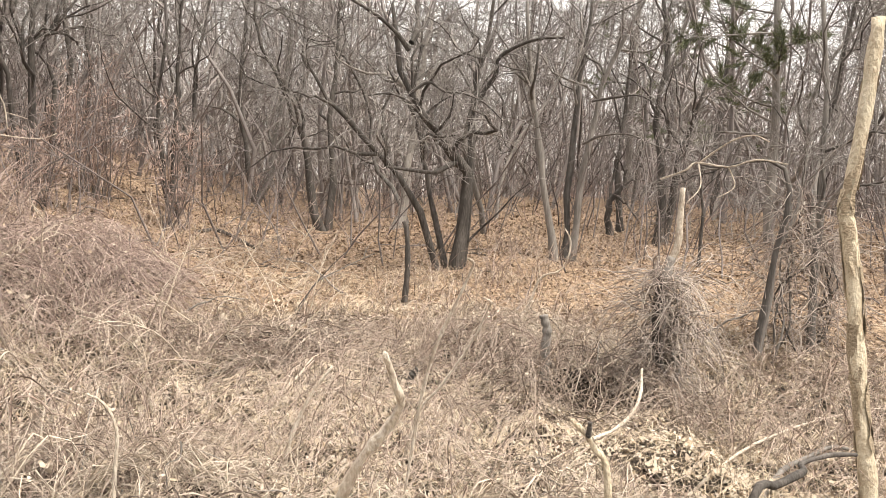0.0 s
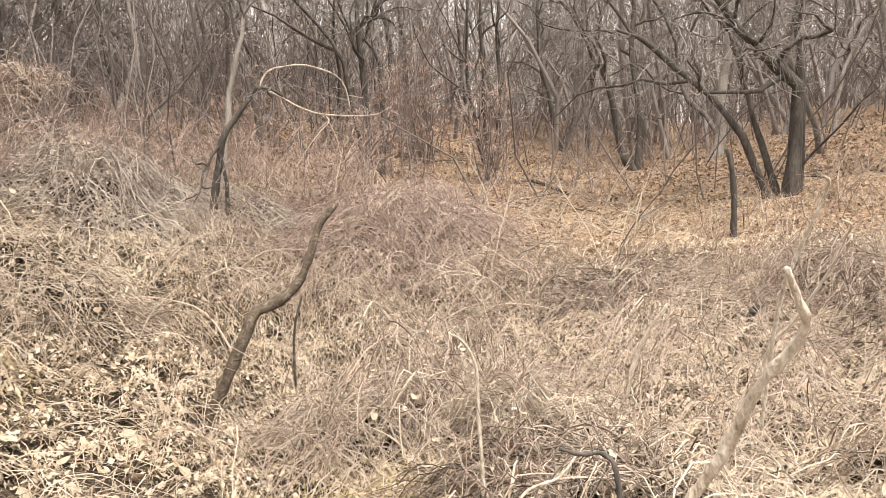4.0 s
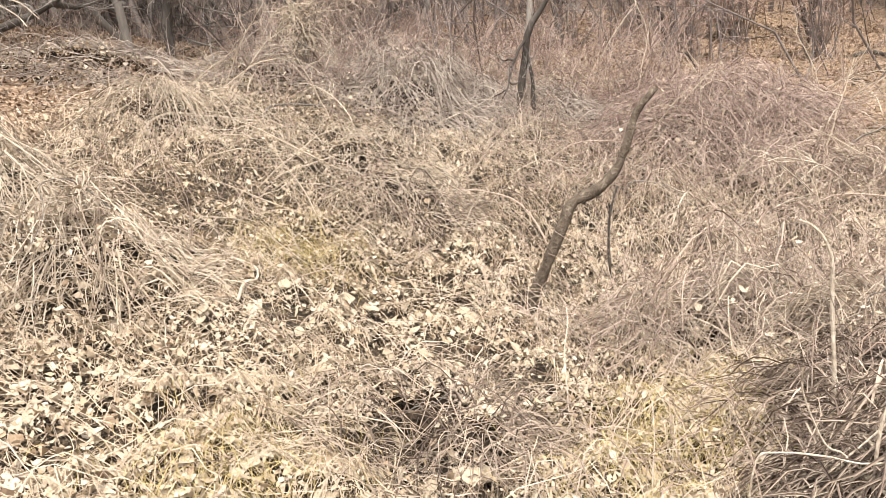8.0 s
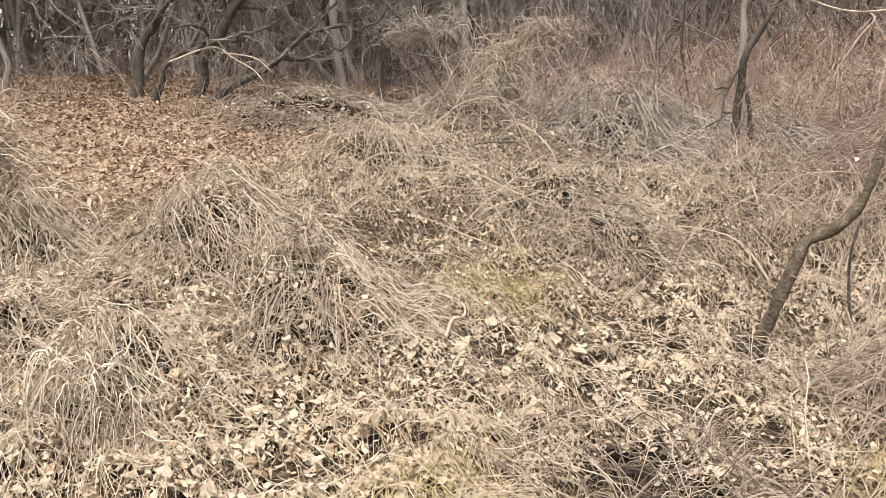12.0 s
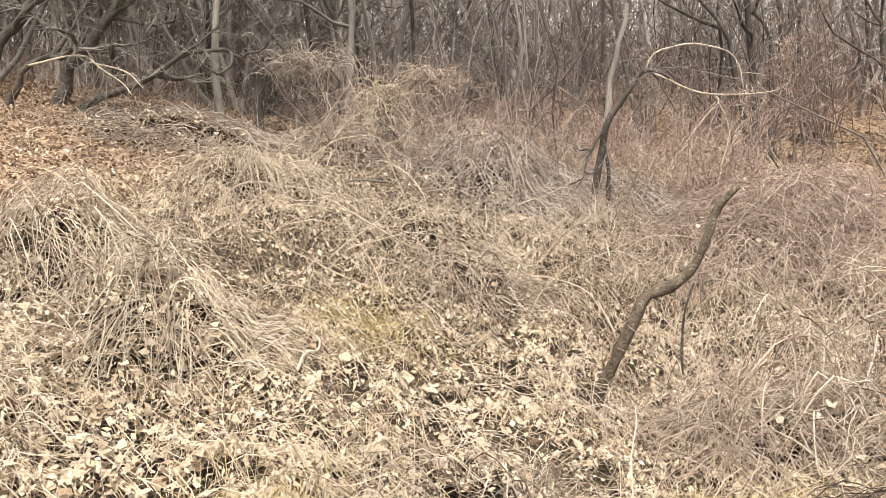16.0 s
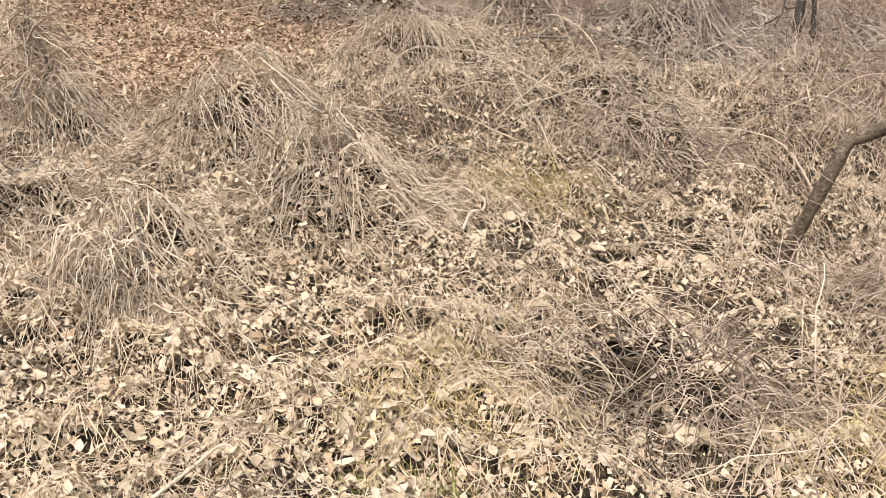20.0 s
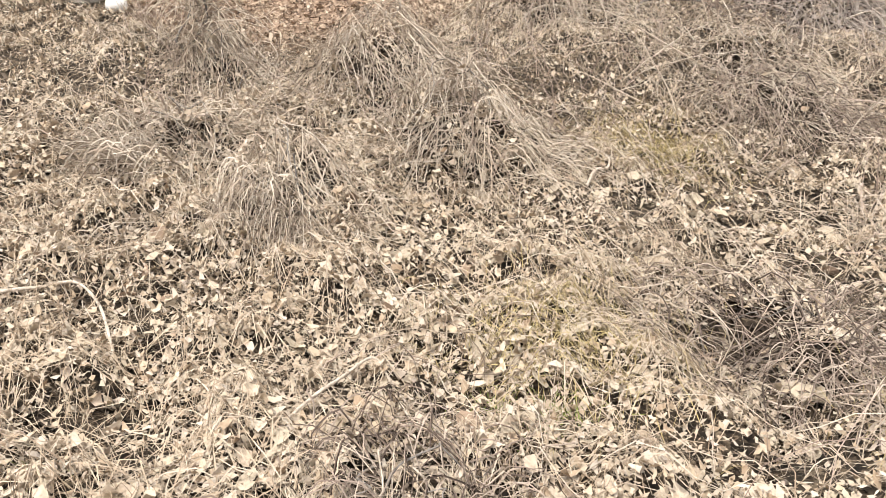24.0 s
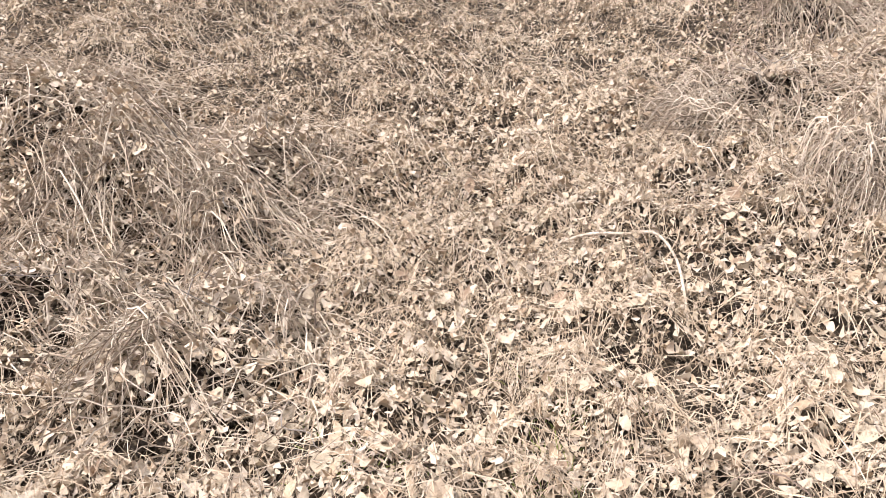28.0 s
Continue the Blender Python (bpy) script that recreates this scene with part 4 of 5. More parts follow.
def off_mounds(x, y, k):
    """True where a place lies outside the hollow core of every vine mound."""
    ok = np.ones(len(x), bool)
    for mx, my, mr in MOUNDS:
        ok &= (x - mx) ** 2 + (y - my) ** 2 > (k * mr) ** 2
    return ok


def vine_mound(x, y, rx, h, seed, label, mat=None, dense=1.0, leaves=0.6, group="vine mounds", upright=0.0, coarse=1.0):
    """Dead creepers heaped into a hummock: strands draped over an uneven dome, loose whips, and caught leaves."""
    rng = np.random.default_rng(seed)
    ob = thing("vine_mound", x, y, label, "vine tangle", group)
    z0 = float(ob.location[2])
    rx, h = rx * 1.2, h * 0.74
    MOUNDS.append((x, y, rx))
    lobes = rng.uniform(0, 6.28, 3)

    def dome(px, py):
        a = np.arctan2(py, px)
        edge = 1 + 0.22 * np.cos(2 * a + lobes[0]) + 0.16 * np.cos(3 * a + lobes[1]) + 0.1 * np.cos(5 * a + lobes[2])
        q = np.hypot(px, py) / (rx * edge)
        lump = 1 + 0.4 * lattice(px + x * 3, py + y * 3, 0.35 * rx + 0.1, seed) + 0.15 * lattice(px, py, 0.13, seed + 1)
        return ground_z(x + px, y + py) - z0 + h * (0.25 * np.clip(1 - q * q, 0, 1) + 0.5 * np.exp(-1.9 * q * q) + 0.25 * np.exp(-0.8 * q * q)) * lump

    far = math.hypot(x, y)
    near = far < 6.6
    n = int((150 + 480 * rx * (rx * 0.7 + h)) * dense * (1 - 0.4 * upright) * (1.0 if near else min(0.8, (6.6 / far) ** 1.2)) / coarse)
    k = 7 if near else 5
    fall = float(downhill(x, y))
    drape = rng.uniform(0, 1, n) < 0.55
    # locks of strands that hang the same way, and strands that cross them
    locks = int(7 + 9 * rx)
    la = np.where(rng.uniform(0, 1, locks) < 0.6, rng.normal(fall, 0.8, locks), rng.uniform(0, 2 * np.pi, locks))
    lq, lh = np.sqrt(rng.uniform(0, 0.75, locks)), la + rng.normal(0, 0.7, locks)
    lock = rng.integers(0, locks, n)
    q0 = np.where(drape, np.abs(lq[lock] + rng.normal(0, 0.13, n)), np.sqrt(rng.uniform(0, 1.3, n)))
    a0 = np.where(drape, la[lock] + rng.normal(0, 0.3, n), rng.uniform(0, 2 * np.pi, n))
    sx, sy = np.cos(a0) * q0 * rx, np.sin(a0) * q0 * rx
    head = np.where(drape, lh[lock] + rng.normal(0, 0.3, n), rng.uniform(0, 2 * np.pi, n))
    L = np.where(drape, rng.uniform(0.3, 0.9, n) * (rx + 0.1), rng.uniform(0.3, 1.0, n) * rx + 0.15)
    s = np.linspace(0, 1, k)
    ang = head[:, None] + np.where(drape, rng.normal(0, 0.6, n), rng.normal(0, 1.3, n))[:, None] * s + rng.normal(0, 0.16, (n, k))
    px = sx[:, None] + np.cumsum(np.cos(ang) * L[:, None] / k, 1)
    py = sy[:, None] + np.cumsum(np.sin(ang) * L[:, None] / k, 1)
    pz = dome(px, py)
    depth = 1 - 0.5 * rng.uniform(0, 1, (n, 1)) ** 3
    gz = ground_z(x + px, y + py) - z0
    pz = gz + (pz - gz) * depth + rng.uniform(0, 0.17, (n, 1)) * (4 * s * (1 - s)) + rng.normal(0, 0.01, (n, k)) - 0.005
    r = coarse * (0.0015 + 0.004 * rng.beta(1, 2.4, n)) * (1 + 0.05 * far)
    open_ = off_hollows(x + px[:, k // 2], y + py[:, k // 2]) & off_hollows(x + px[:, k - 2], y + py[:, k - 2]) | (rng.uniform(0, 1, n) < 0.2)
    px, py, pz, r = px[open_], py[open_], pz[open_], r[open_]
    n = len(r)
    data = [tubes(np.stack([px, py, pz], -1), r[:, None] * np.linspace(1.1, 0.6, k), 3, 2)]
    m = n // 9
    st = np.stack([px[:m, 0], py[:m, 0], pz[:m, 0] - 0.02], 1)
    P, R = grow(rng, st, rng.normal(0, 1, (m, 3)) + np.array([0, 0, 0.8]), rng.uniform(0.2, 0.55, m) * (0.5 + h), np.full(m, 0.0025), np.full(m, 0.0013), 6, 0.25, -0.2)
    data.append(tubes(P, R * (1 + 0.05 * far), 3, 2))
    if upright:
        m = int(n * upright)
        a, q = rng.uniform(0, 6.28, m), np.sqrt(rng.uniform(0, 1, m)) * rx
        st = np.stack([np.cos(a) * q, np.sin(a) * q, ground_z(x + np.cos(a) * q, y + np.sin(a) * q) - z0 - 0.03], 1)
        P, R = grow(rng, st, rng.normal(0, 0.4, (m, 3)) + np.array([0, 0, 1.0]), rng.uniform(0.7, 1.9, m) * h, np.full(m, 0.003), np.full(m, 0.0014), 6, 0.16, -0.14)
        clear = off_hollows(x + st[:, 0], y + st[:, 1], 1.2)
        P, R = P[clear], R[clear]
        P1, R1 = sprout(rng, P, R, 3, 0.3, 1, (0.12, 0.3), 0.7, (20, 60), 3, 0.2, -0.03)
        data += [tubes(P, R, 3), tubes(P1, R1, 3, 2)]
    tagged(part("tangle", joined(data), mat or VINE, ob), kind="stuff")
    for i in range(9 if math.hypot(x, y) < 7.5 else 3):
        b, c = rng.uniform(0, 6.28), rng.normal(0, 0.7)
        u = np.linspace(0, rng.uniform(0.5, 1.1), 6)
        qx = rng.normal(0, 0.4) * rx + (u * np.cos(b) - c * u * u * np.sin(b)) * rx + rng.normal(0, 0.03, 6)
        qy = rng.normal(0, 0.4) * rx + (u * np.sin(b) + c * u * u * np.cos(b)) * rx + rng.normal(0, 0.03, 6)
        q = np.column_stack([qx, qy, dome(qx, qy) + rng.uniform(0.0, 0.08, 6)])
        q[0, 2] -= 0.06
        part("vine", limb_data(q, rng.uniform(0.003, 0.006), 0.002, 14, 5, 0.08, seed + i), BLEACHED if i % 3 else BARK_GREY, ob)
    # near-black leaves inside the dome take the place of its shade
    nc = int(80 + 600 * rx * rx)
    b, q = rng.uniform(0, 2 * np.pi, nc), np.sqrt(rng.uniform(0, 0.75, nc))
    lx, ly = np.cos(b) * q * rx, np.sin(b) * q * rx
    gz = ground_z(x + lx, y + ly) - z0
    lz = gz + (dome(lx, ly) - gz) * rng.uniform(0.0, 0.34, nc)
    tagged(part("rotten_core", leaf_cloud(rng, lx, ly, lz, rng.uniform(0.03, 0.08, nc), rng.uniform(0.0, 0.5, nc), 0.7), SHADE_LEAF, ob, "near-black leaves standing in for shade inside the hollow tangle"), kind="stuff")
    nl = int((60 + 360 * rx * rx) * leaves)
    if nl:
        b, q = rng.uniform(0, 2 * np.pi, nl), np.sqrt(rng.uniform(0, 1.2, nl))
        lx, ly = np.cos(b) * q * rx, np.sin(b) * q * rx
        clear = off_hollows(x + lx, y + ly, 1.2)
        lx, ly, nl = lx[clear], ly[clear], int(clear.sum())
        gz = ground_z(x + lx, y + ly) - z0
        lz = gz + (dome(lx, ly) - gz) * rng.uniform(0.8 if leaves > 2 else 0.3, 1.05, nl) + 0.015
        tagged(part("leaf_layer", leaf_cloud(rng, lx, ly, lz, rng.uniform(0.03, 0.08, nl), rng.uniform(0.0, 0.5, nl), 0.6), PALE_LEAF, ob, "pale curled dead leaves caught in vines"), kind="stuff")
    return ob


def vine_curtain(x, y, w, h, seed, label, mat=None, n=260, cap=0.0):
    """Dead vines that hang in shaggy loops from a stem."""
    rng = np.random.default_rng(seed)
    ob = thing("vine_curtain", x, y, label, "vine tangle", "vine curtains")
    w, z0 = w * 0.7, float(ob.location[2])
    zs = (cap + (1 - cap) * rng.uniform(0.0, 1.0, n) ** 0.7) * h
    st = np.stack([rng.normal(0, 0.3, n) * w, rng.normal(0, 0.3, n) * w, zs], 1)
    d = 1 + 0.06 * math.hypot(x, y)
    P, R = grow(rng, st, rng.normal(0, 1, (n, 3)) * np.array([1, 1, 0.5]) + np.array([0, 0, 0.5]), rng.uniform(0.3, 0.85, n) * (0.35 + 0.6 * h) * (1 - 0.5 * cap), rng.uniform(0.002, 0.0055, n) * d, np.full(n, 0.0018) * d, 8, 0.3, -0.22)
    low = ground_z(x + P[..., 0], y + P[..., 1]) - z0
    P[..., 2] = np.maximum(P[..., 2], low + 0.01)
    tagged(part("vine_hanging", tubes(P, R, 3), mat or VINE, ob), kind="stuff")
    for i in range(5):
        a = rng.normal(0, 0.35, (5, 2)) * w
        q = np.column_stack([a, np.linspace(-0.03, h * rng.uniform(0.6, 1.0), 5)])
        part("vine", limb_data(q, 0.009 * d, 0.005 * d, 12, 5, seed=seed + i), BARK_GREY, ob)
    return ob


PALE_HEAP = "hummock of pale dead vines draped over the bank"
DARK_HEAP = "dark hollow tangle of dead vines and stalks"
BRUSH_HEAP = "reddish brown heap of thin dead brush"
vine_mound(-5.37, 1.28, 0.55, 0.72, 101, PALE_HEAP)
vine_mound(-6.78, 0.96, 0.62, 0.67, 102, PALE_HEAP)
vine_mound(-4.80, -0.06, 0.39, 0.54, 103, "slumped heap of pale dead vines with a dark hollow", dense=1.3, leaves=0.4)
vine_mound(-3.00, 2.08, 0.46, 0.25, 104, DARK_HEAP, DARK_VINE, dense=1.5, leaves=0.25)
vine_mound(-2.47, 4.28, 0.58, 0.87, 105, BRUSH_HEAP, BRUSH, 1.0, 0.2, upright=0.3, coarse=1.05)
vine_mound(-2.07, 4.75, 0.57, 0.83, 125, BRUSH_HEAP, BRUSH, 1.0, 0.8, upright=0.3, coarse=1.05)
vine_mound(-1.18, 3.61, 0.56, 0.50, 106, DARK_HEAP, DARK_VINE, dense=1.4, leaves=0.25, coarse=1.2)
vine_mound(-0.54, 3.51, 0.53, 0.47, 107, PALE_HEAP, dense=1.3, coarse=1.2)
vine_mound(-8.37, 3.25, 0.62, 0.55, 108, PALE_HEAP)
vine_mound(-9.58, 5.97, 0.96, 0.66, 109, PALE_HEAP, GREY_VINE, coarse=1.15)
vine_mound(-7.53, 6.49, 0.85, 0.73, 110, PALE_HEAP, GREY_VINE, coarse=1.15)
vine_mound(-6.46, 4.61, 0.62, 0.37, 111, PALE_HEAP)
vine_mound(-5.71, 4.45, 0.51, 0.28, 112, DARK_HEAP, DARK_VINE, dense=1.2, leaves=0.25)
vine_mound(1.50, 6.91, 0.74, 0.63, 113, DARK_HEAP, DARK_VINE, dense=1.6, leaves=0.25)
vine_curtain(2.25, 7.08, 0.62, 1.3, 114, "column of dead vines hanging on a snag", GREY_VINE, n=620)
vine_mound(-4.58, 8.45, 1.14, 0.84, 115, BRUSH_HEAP, RED_BRUSH, 1.3, upright=0.4)
vine_mound(0.87, 8.64, 0.69, 0.48, 116, PALE_HEAP)
vine_mound(-1.71, 7.98, 0.85, 0.29, 117, BRUSH_HEAP, BRUSH, upright=0.4)
vine_mound(-4.98, 9.19, 0.99, 0.66, 118, BRUSH_HEAP, RED_BRUSH, upright=0.4)
vine_mound(-7.78, 6.74, 0.81, 0.81, 119, PALE_HEAP, GREY_VINE, coarse=1.15)
vine_mound(-6.47, 7.68, 0.63, 0.47, 120, PALE_HEAP, GREY_VINE, coarse=1.15)
vine_mound(-2.35, 4.41, 0.63, 0.59, 121, "tangled heap of pale and reddish dead vines", VINE, 0.9, 0.8, upright=0.2, coarse=1.05)
vine_mound(-1.46, 4.37, 0.59, 0.51, 122, "tangled heap of pale and reddish dead vines", VINE, 0.9, 0.8, upright=0.2, coarse=1.05)
vine_mound(0.74, 4.41, 0.49, 0.38, 123, PALE_HEAP, dense=1.1, leaves=0.8)
vine_mound(-7.99, 6.48, 1.03, 0.71, 124, PALE_HEAP, GREY_VINE, coarse=1.15)
vine_mound(-6.55, 7.73, 0.71, 0.47, 126, PALE_HEAP, GREY_VINE, coarse=1.15)
vine_mound(-10.70, 6.81, 0.78, 0.59, 127, PALE_HEAP, GREY_VINE, coarse=1.15)
vine_mound(-9.42, 7.02, 0.99, 0.99, 128, "canopy of dead vines slung between saplings", GREY_VINE, 0.7)
vine_mound(-4.90, 9.79, 1.03, 0.69, 129, BRUSH_HEAP, RED_BRUSH, upright=0.4)
vine_mound(-5.79, -0.81, 0.49, 0.36, 130, "slumped heap of pale dead vines with a dark hollow", dense=1.3, leaves=0.6)
vine_mound(-7.08, -0.41, 0.30, 0.49, 131, PALE_HEAP)
vine_mound(-7.20, -0.42, 0.33, 0.50, 132, PALE_HEAP)
vine_mound(-2.46, -3.08, 0.49, 0.49, 133, PALE_HEAP, dense=1.1, leaves=4.5)
vine_mound(-2.39, 0.03, 0.33, 0.24, 134, DARK_HEAP, DARK_VINE, dense=1.2, leaves=0.25)
vine_mound(-3.58, -4.44, 0.54, 0.66, 135, PALE_HEAP, leaves=4.0)
vine_curtain(-7.45, -0.53, 0.39, 1.06, 136, "column of dead vines hanging on a snag")
vine_mound(-10.73, 3.37, 1.03, 0.43, 138, PALE_HEAP, GREY_VINE, coarse=1.15)
vine_curtain(4.18, 8.62, 0.46, 1.97, 141, "column of dead vines hanging on a leaning stem", GREY_VINE)
vine_curtain(4.87, 9.12, 0.33, 1.47, 142, "column of dead vines hanging on a trunk", GREY_VINE)
vine_mound(-0.84, 2.93, 0.59, 0.70, 146, PALE_HEAP, DARK_VINE, dense=1.5, leaves=0.5, coarse=1.2)
vine_mound(-3.87, -3.89, 0.52, 0.76, 147, PALE_HEAP, dense=1.1, leaves=4.5)
vine_mound(-3.78, -5.43, 0.82, 0.63, 148, PALE_HEAP, None, 1.1, 4.0)
vine_mound(-2.42, -4.21, 0.42, 0.32, 149, PALE_HEAP, dense=1.1, leaves=4.5)
vine_curtain(-10.94, 5.4, 1.5, 1.35, 143, "canopy of dead vines slung over a snag", GREY_VINE, 420, cap=0.72)
vine_curtain(-10.69, 7.85, 1.13, 1.43, 144, "canopy of dead vines slung between saplings", BRUSH, 520, cap=0.6)
vine_curtain(-9.39, 5.90, 0.51, 1.11, 145, "dead vines hanging on a leaning stem", n=360)
vine_mound(0.62, 8.08, 0.71, 0.52, 139, BRUSH_HEAP, BRUSH, upright=0.4)
vine_mound(-1.60, 8.15, 0.80, 0.27, 140, DARK_HEAP, DARK_VINE, dense=1.2, leaves=0.25)


# ---- the wood behind ----
def wood():
    rng = np.random.default_rng(5)
    kinds = []
    for v in range(9):
        h = rng.uniform(7.5, 11)
        s = tree_shoots(200 + v, h, rng.uniform(0.035, 0.072), None, 7, 7, 9, 0, rng.uniform(0.12, 0.35), 0.14 + 0.05 * (v % 3), rng.normal(0, 0.12, 2), 0.42, 0.0058)
        kinds.append(bare_tree(0, 0, s, BARK_GREY if v % 3 else BARK_DARK, ("slim bare grey forest tree in leaf litter", "slim bare dark forest tree in leaf litter")[v % 3 == 0], "forest trees", split=True))
    placed = [(0.2, 12.5), (2.2, 13.4), (-3.2, 18.9), (-6, 16.2), (-8, 13.8), (-6.5, 7.1), (-12.5, 2.2), (-11.1, 4.6), (-5.1, 15.0), (-4.9, 14.2)]
    used = 0
    tries = 0
    while used < 140 and tries < 20000:
        tries += 1
        a = rng.uniform(-44, 112) if used < 115 else rng.uniform(58, 102)
        d = rng.uniform(15.5, 40) if a < 50 else rng.uniform(15, 38) if used < 115 else rng.uniform(13.5, 27)
        x, y = -math.sin(radians(a)) * d, math.cos(radians(a)) * d
        gap = 1.1 + 0.02 * d
        if a > 100 and d < 20 or any((x - p) ** 2 + (y - q) ** 2 < gap * gap for p, q in placed):
            continue
        placed.append((x, y))
        m = Matrix.LocRotScale((x, y, float(ground_z(x, y)) - 0.05), Euler((rng.normal(0, 0.04), rng.normal(0, 0.04), rng.uniform(0, 6.28))), None)
        src = kinds[used % len(kinds)]
        if used < len(kinds):
            src.matrix_basis = m
        else:
            copy_thing(src, m)
        used += 1


wood()


def far_woods():
    """Stems and twigs too far and too many to count."""
    rng = np.random.default_rng(6)
    n = 1400
    a = np.radians(np.concatenate([rng.uniform(-56, 128, 1150), rng.uniform(56, 112, 250)]))
    d = np.concatenate([21 + 46 * rng.uniform(0, 1, 1150) ** 0.9, rng.uniform(18, 42, 250)])
    x, y = -np.sin(a) * d, np.cos(a) * d
    P, R = grow(rng, np.stack([x, y, ground_z(x, y) - 0.2], 1), np.tile([0, 0, 1.0], (n, 1)), rng.uniform(8.5, 14, n), rng.uniform(0.04, 0.1, n), np.full(n, 0.025), 6, 0.2, 0.05)
    P1, R1 = sprout(rng, P, R, 12, 0.1, 1, (1.2, 3.6), 0.5, (25, 75), 4, 0.3, 0.03)
    R1 = np.maximum(R1, 0.017)
    P2, R2 = sprout(rng, P1, R1, 9, 0.15, 1, (0.5, 1.7), 0.7, (30, 85), 2, 0.3, 0.0)
    R2 = np.maximum(R2, 0.0105)
    tagged(part("far_woods", joined([tubes(P, R, 4), tubes(P1, R1, 3, 1), tubes(P2, R2, 3, 1)]), FAR_TWIG), "distant bare winter wood of grey stems and twigs", "woodland", kind="stuff")
    n = 4600
    a = np.radians(rng.uniform(-62, 150, n))
    thin = (a < 0.85) | (rng.uniform(0, 1, n) < 0.5)
    a = a[thin]
    n = len(a)
    d = rng.uniform(70, 112, n)
    x, y = -np.sin(a) * d, np.cos(a) * d
    P, R = grow(rng, np.stack([x, y, ground_z(x, y) - 0.2], 1), np.tile([0, 0, 1.0], (n, 1)), rng.uniform(8, 16, n), rng.uniform(0.05, 0.11, n), np.full(n, 0.03), 4, 0.13, 0.05)
    P1, R1 = sprout(rng, P, R, 5, 0.1, 1, (1.5, 4), 0.6, (20, 55), 2, 0.2, 0.05)
    R1 = np.maximum(R1, 0.03)
    tagged(part("treeline", joined([tubes(P, R, 3, 2), tubes(P1, R1, 3, 1)]), FAR_TWIG), "hazy grey treeline at the back of the wood", "woodland", kind="stuff")
    n = 1500
    x, y = in_view(rng, n, 12.5, 42, -46, 112)
    x1, y1 = in_view(rng, 560, 11.5, 28, 28, 78)
    x, y = np.concatenate([x, x1]), np.concatenate([y, y1])
    gap = (np.abs(np.degrees(np.arctan2(-x, y)) - 39) < 5) & (np.hypot(x, y) < 14.5) | (np.degrees(np.arctan2(-x, y)) > 55) & (np.hypot(x, y) < 16)
    x, y = x[~gap], y[~gap]
    n = len(x)
    P, R = grow(rng, np.stack([x, y, ground_z(x, y) - 0.1], 1), np.stack([rng.normal(0, 0.2, n), rng.normal(0, 0.2, n), np.ones(n)], 1), rng.uniform(1.5, 4.5, n), rng.uniform(0.01, 0.024, n), np.full(n, 0.006), 5, 0.24, 0.04)
    P1, R1 = sprout(rng, P, R, 9, 0.15, 1, (0.4, 1.3), 0.55, (30, 85), 3, 0.35, 0.0)
    R1 = np.maximum(R1, 0.006)
    order = np.argsort(np.hypot(x, y))
    for i in order[:140]:
        ob = thing("sapling", float(x[i]), float(y[i]), "thin bare sapling with crooked side twigs in brown litter", "sapling", "saplings in the wood")
        base = np.array(ob.location)
        stem = part("stem", tubes(P[i:i + 1] - base, R[i:i + 1], 6), SHOOT, ob)
        for j in range(9 * i, 9 * i + 9):
            part("twig", tubes(P1[j:j + 1] - base, R1[j:j + 1], 3), SHOOT, stem)
    far = order[140:]
    side = (9 * far[:, None] + np.arange(9)).ravel()
    tagged(part("saplings", joined([tubes(P[far], R[far], 3), tubes(P1[side], R1[side], 3, 2)]), SHOOT), "thin bare saplings and shoots between the trunks", "saplings", kind="stuff")
    n = 3800
    x, y = in_view(rng, n, 10.5, 38, -46, 100)
    keep = ((x > -9) | (np.hypot(x, y) > 14.5)) & (lattice(x, y, 2.6, 21) + 0.5 * lattice(x, y, 0.9, 22) > -0.05 + 0.5 * (x > -3) * (y < 14) - 0.6 * ((x < -5) & (np.hypot(x, y) > 12))) & (np.abs(x + 1) + np.abs(y - 10) > 2.5)
    x1, y1 = in_view(rng, 480, 9.8, 14.5, 30, 62)
    x, y = np.concatenate([x[keep], x1]), np.concatenate([y[keep], y1])
    n = len(x)
    P, R = grow(rng, np.stack([x, y, ground_z(x, y) - 0.05], 1), np.stack([rng.normal(0, 0.3, n), rng.normal(0, 0.3, n), np.ones(n)], 1), rng.uniform(0.4, 1.5, n), rng.uniform(0.005, 0.01, n), np.full(n, 0.004), 5, 0.26, 0.0)
    P1, R1 = sprout(rng, P, R, 6, 0.2, 1, (0.2, 0.8), 0.7, (30, 90), 3, 0.35, -0.04)
    R1 = np.maximum(R1, 0.0035)
    tagged(part("thicket", joined([tubes(P, R, 3), tubes(P1, R1, 3, 2)]), RED_BRUSH), "reddish brown leafless thicket of thin shoots", "thicket", kind="stuff")


far_woods()


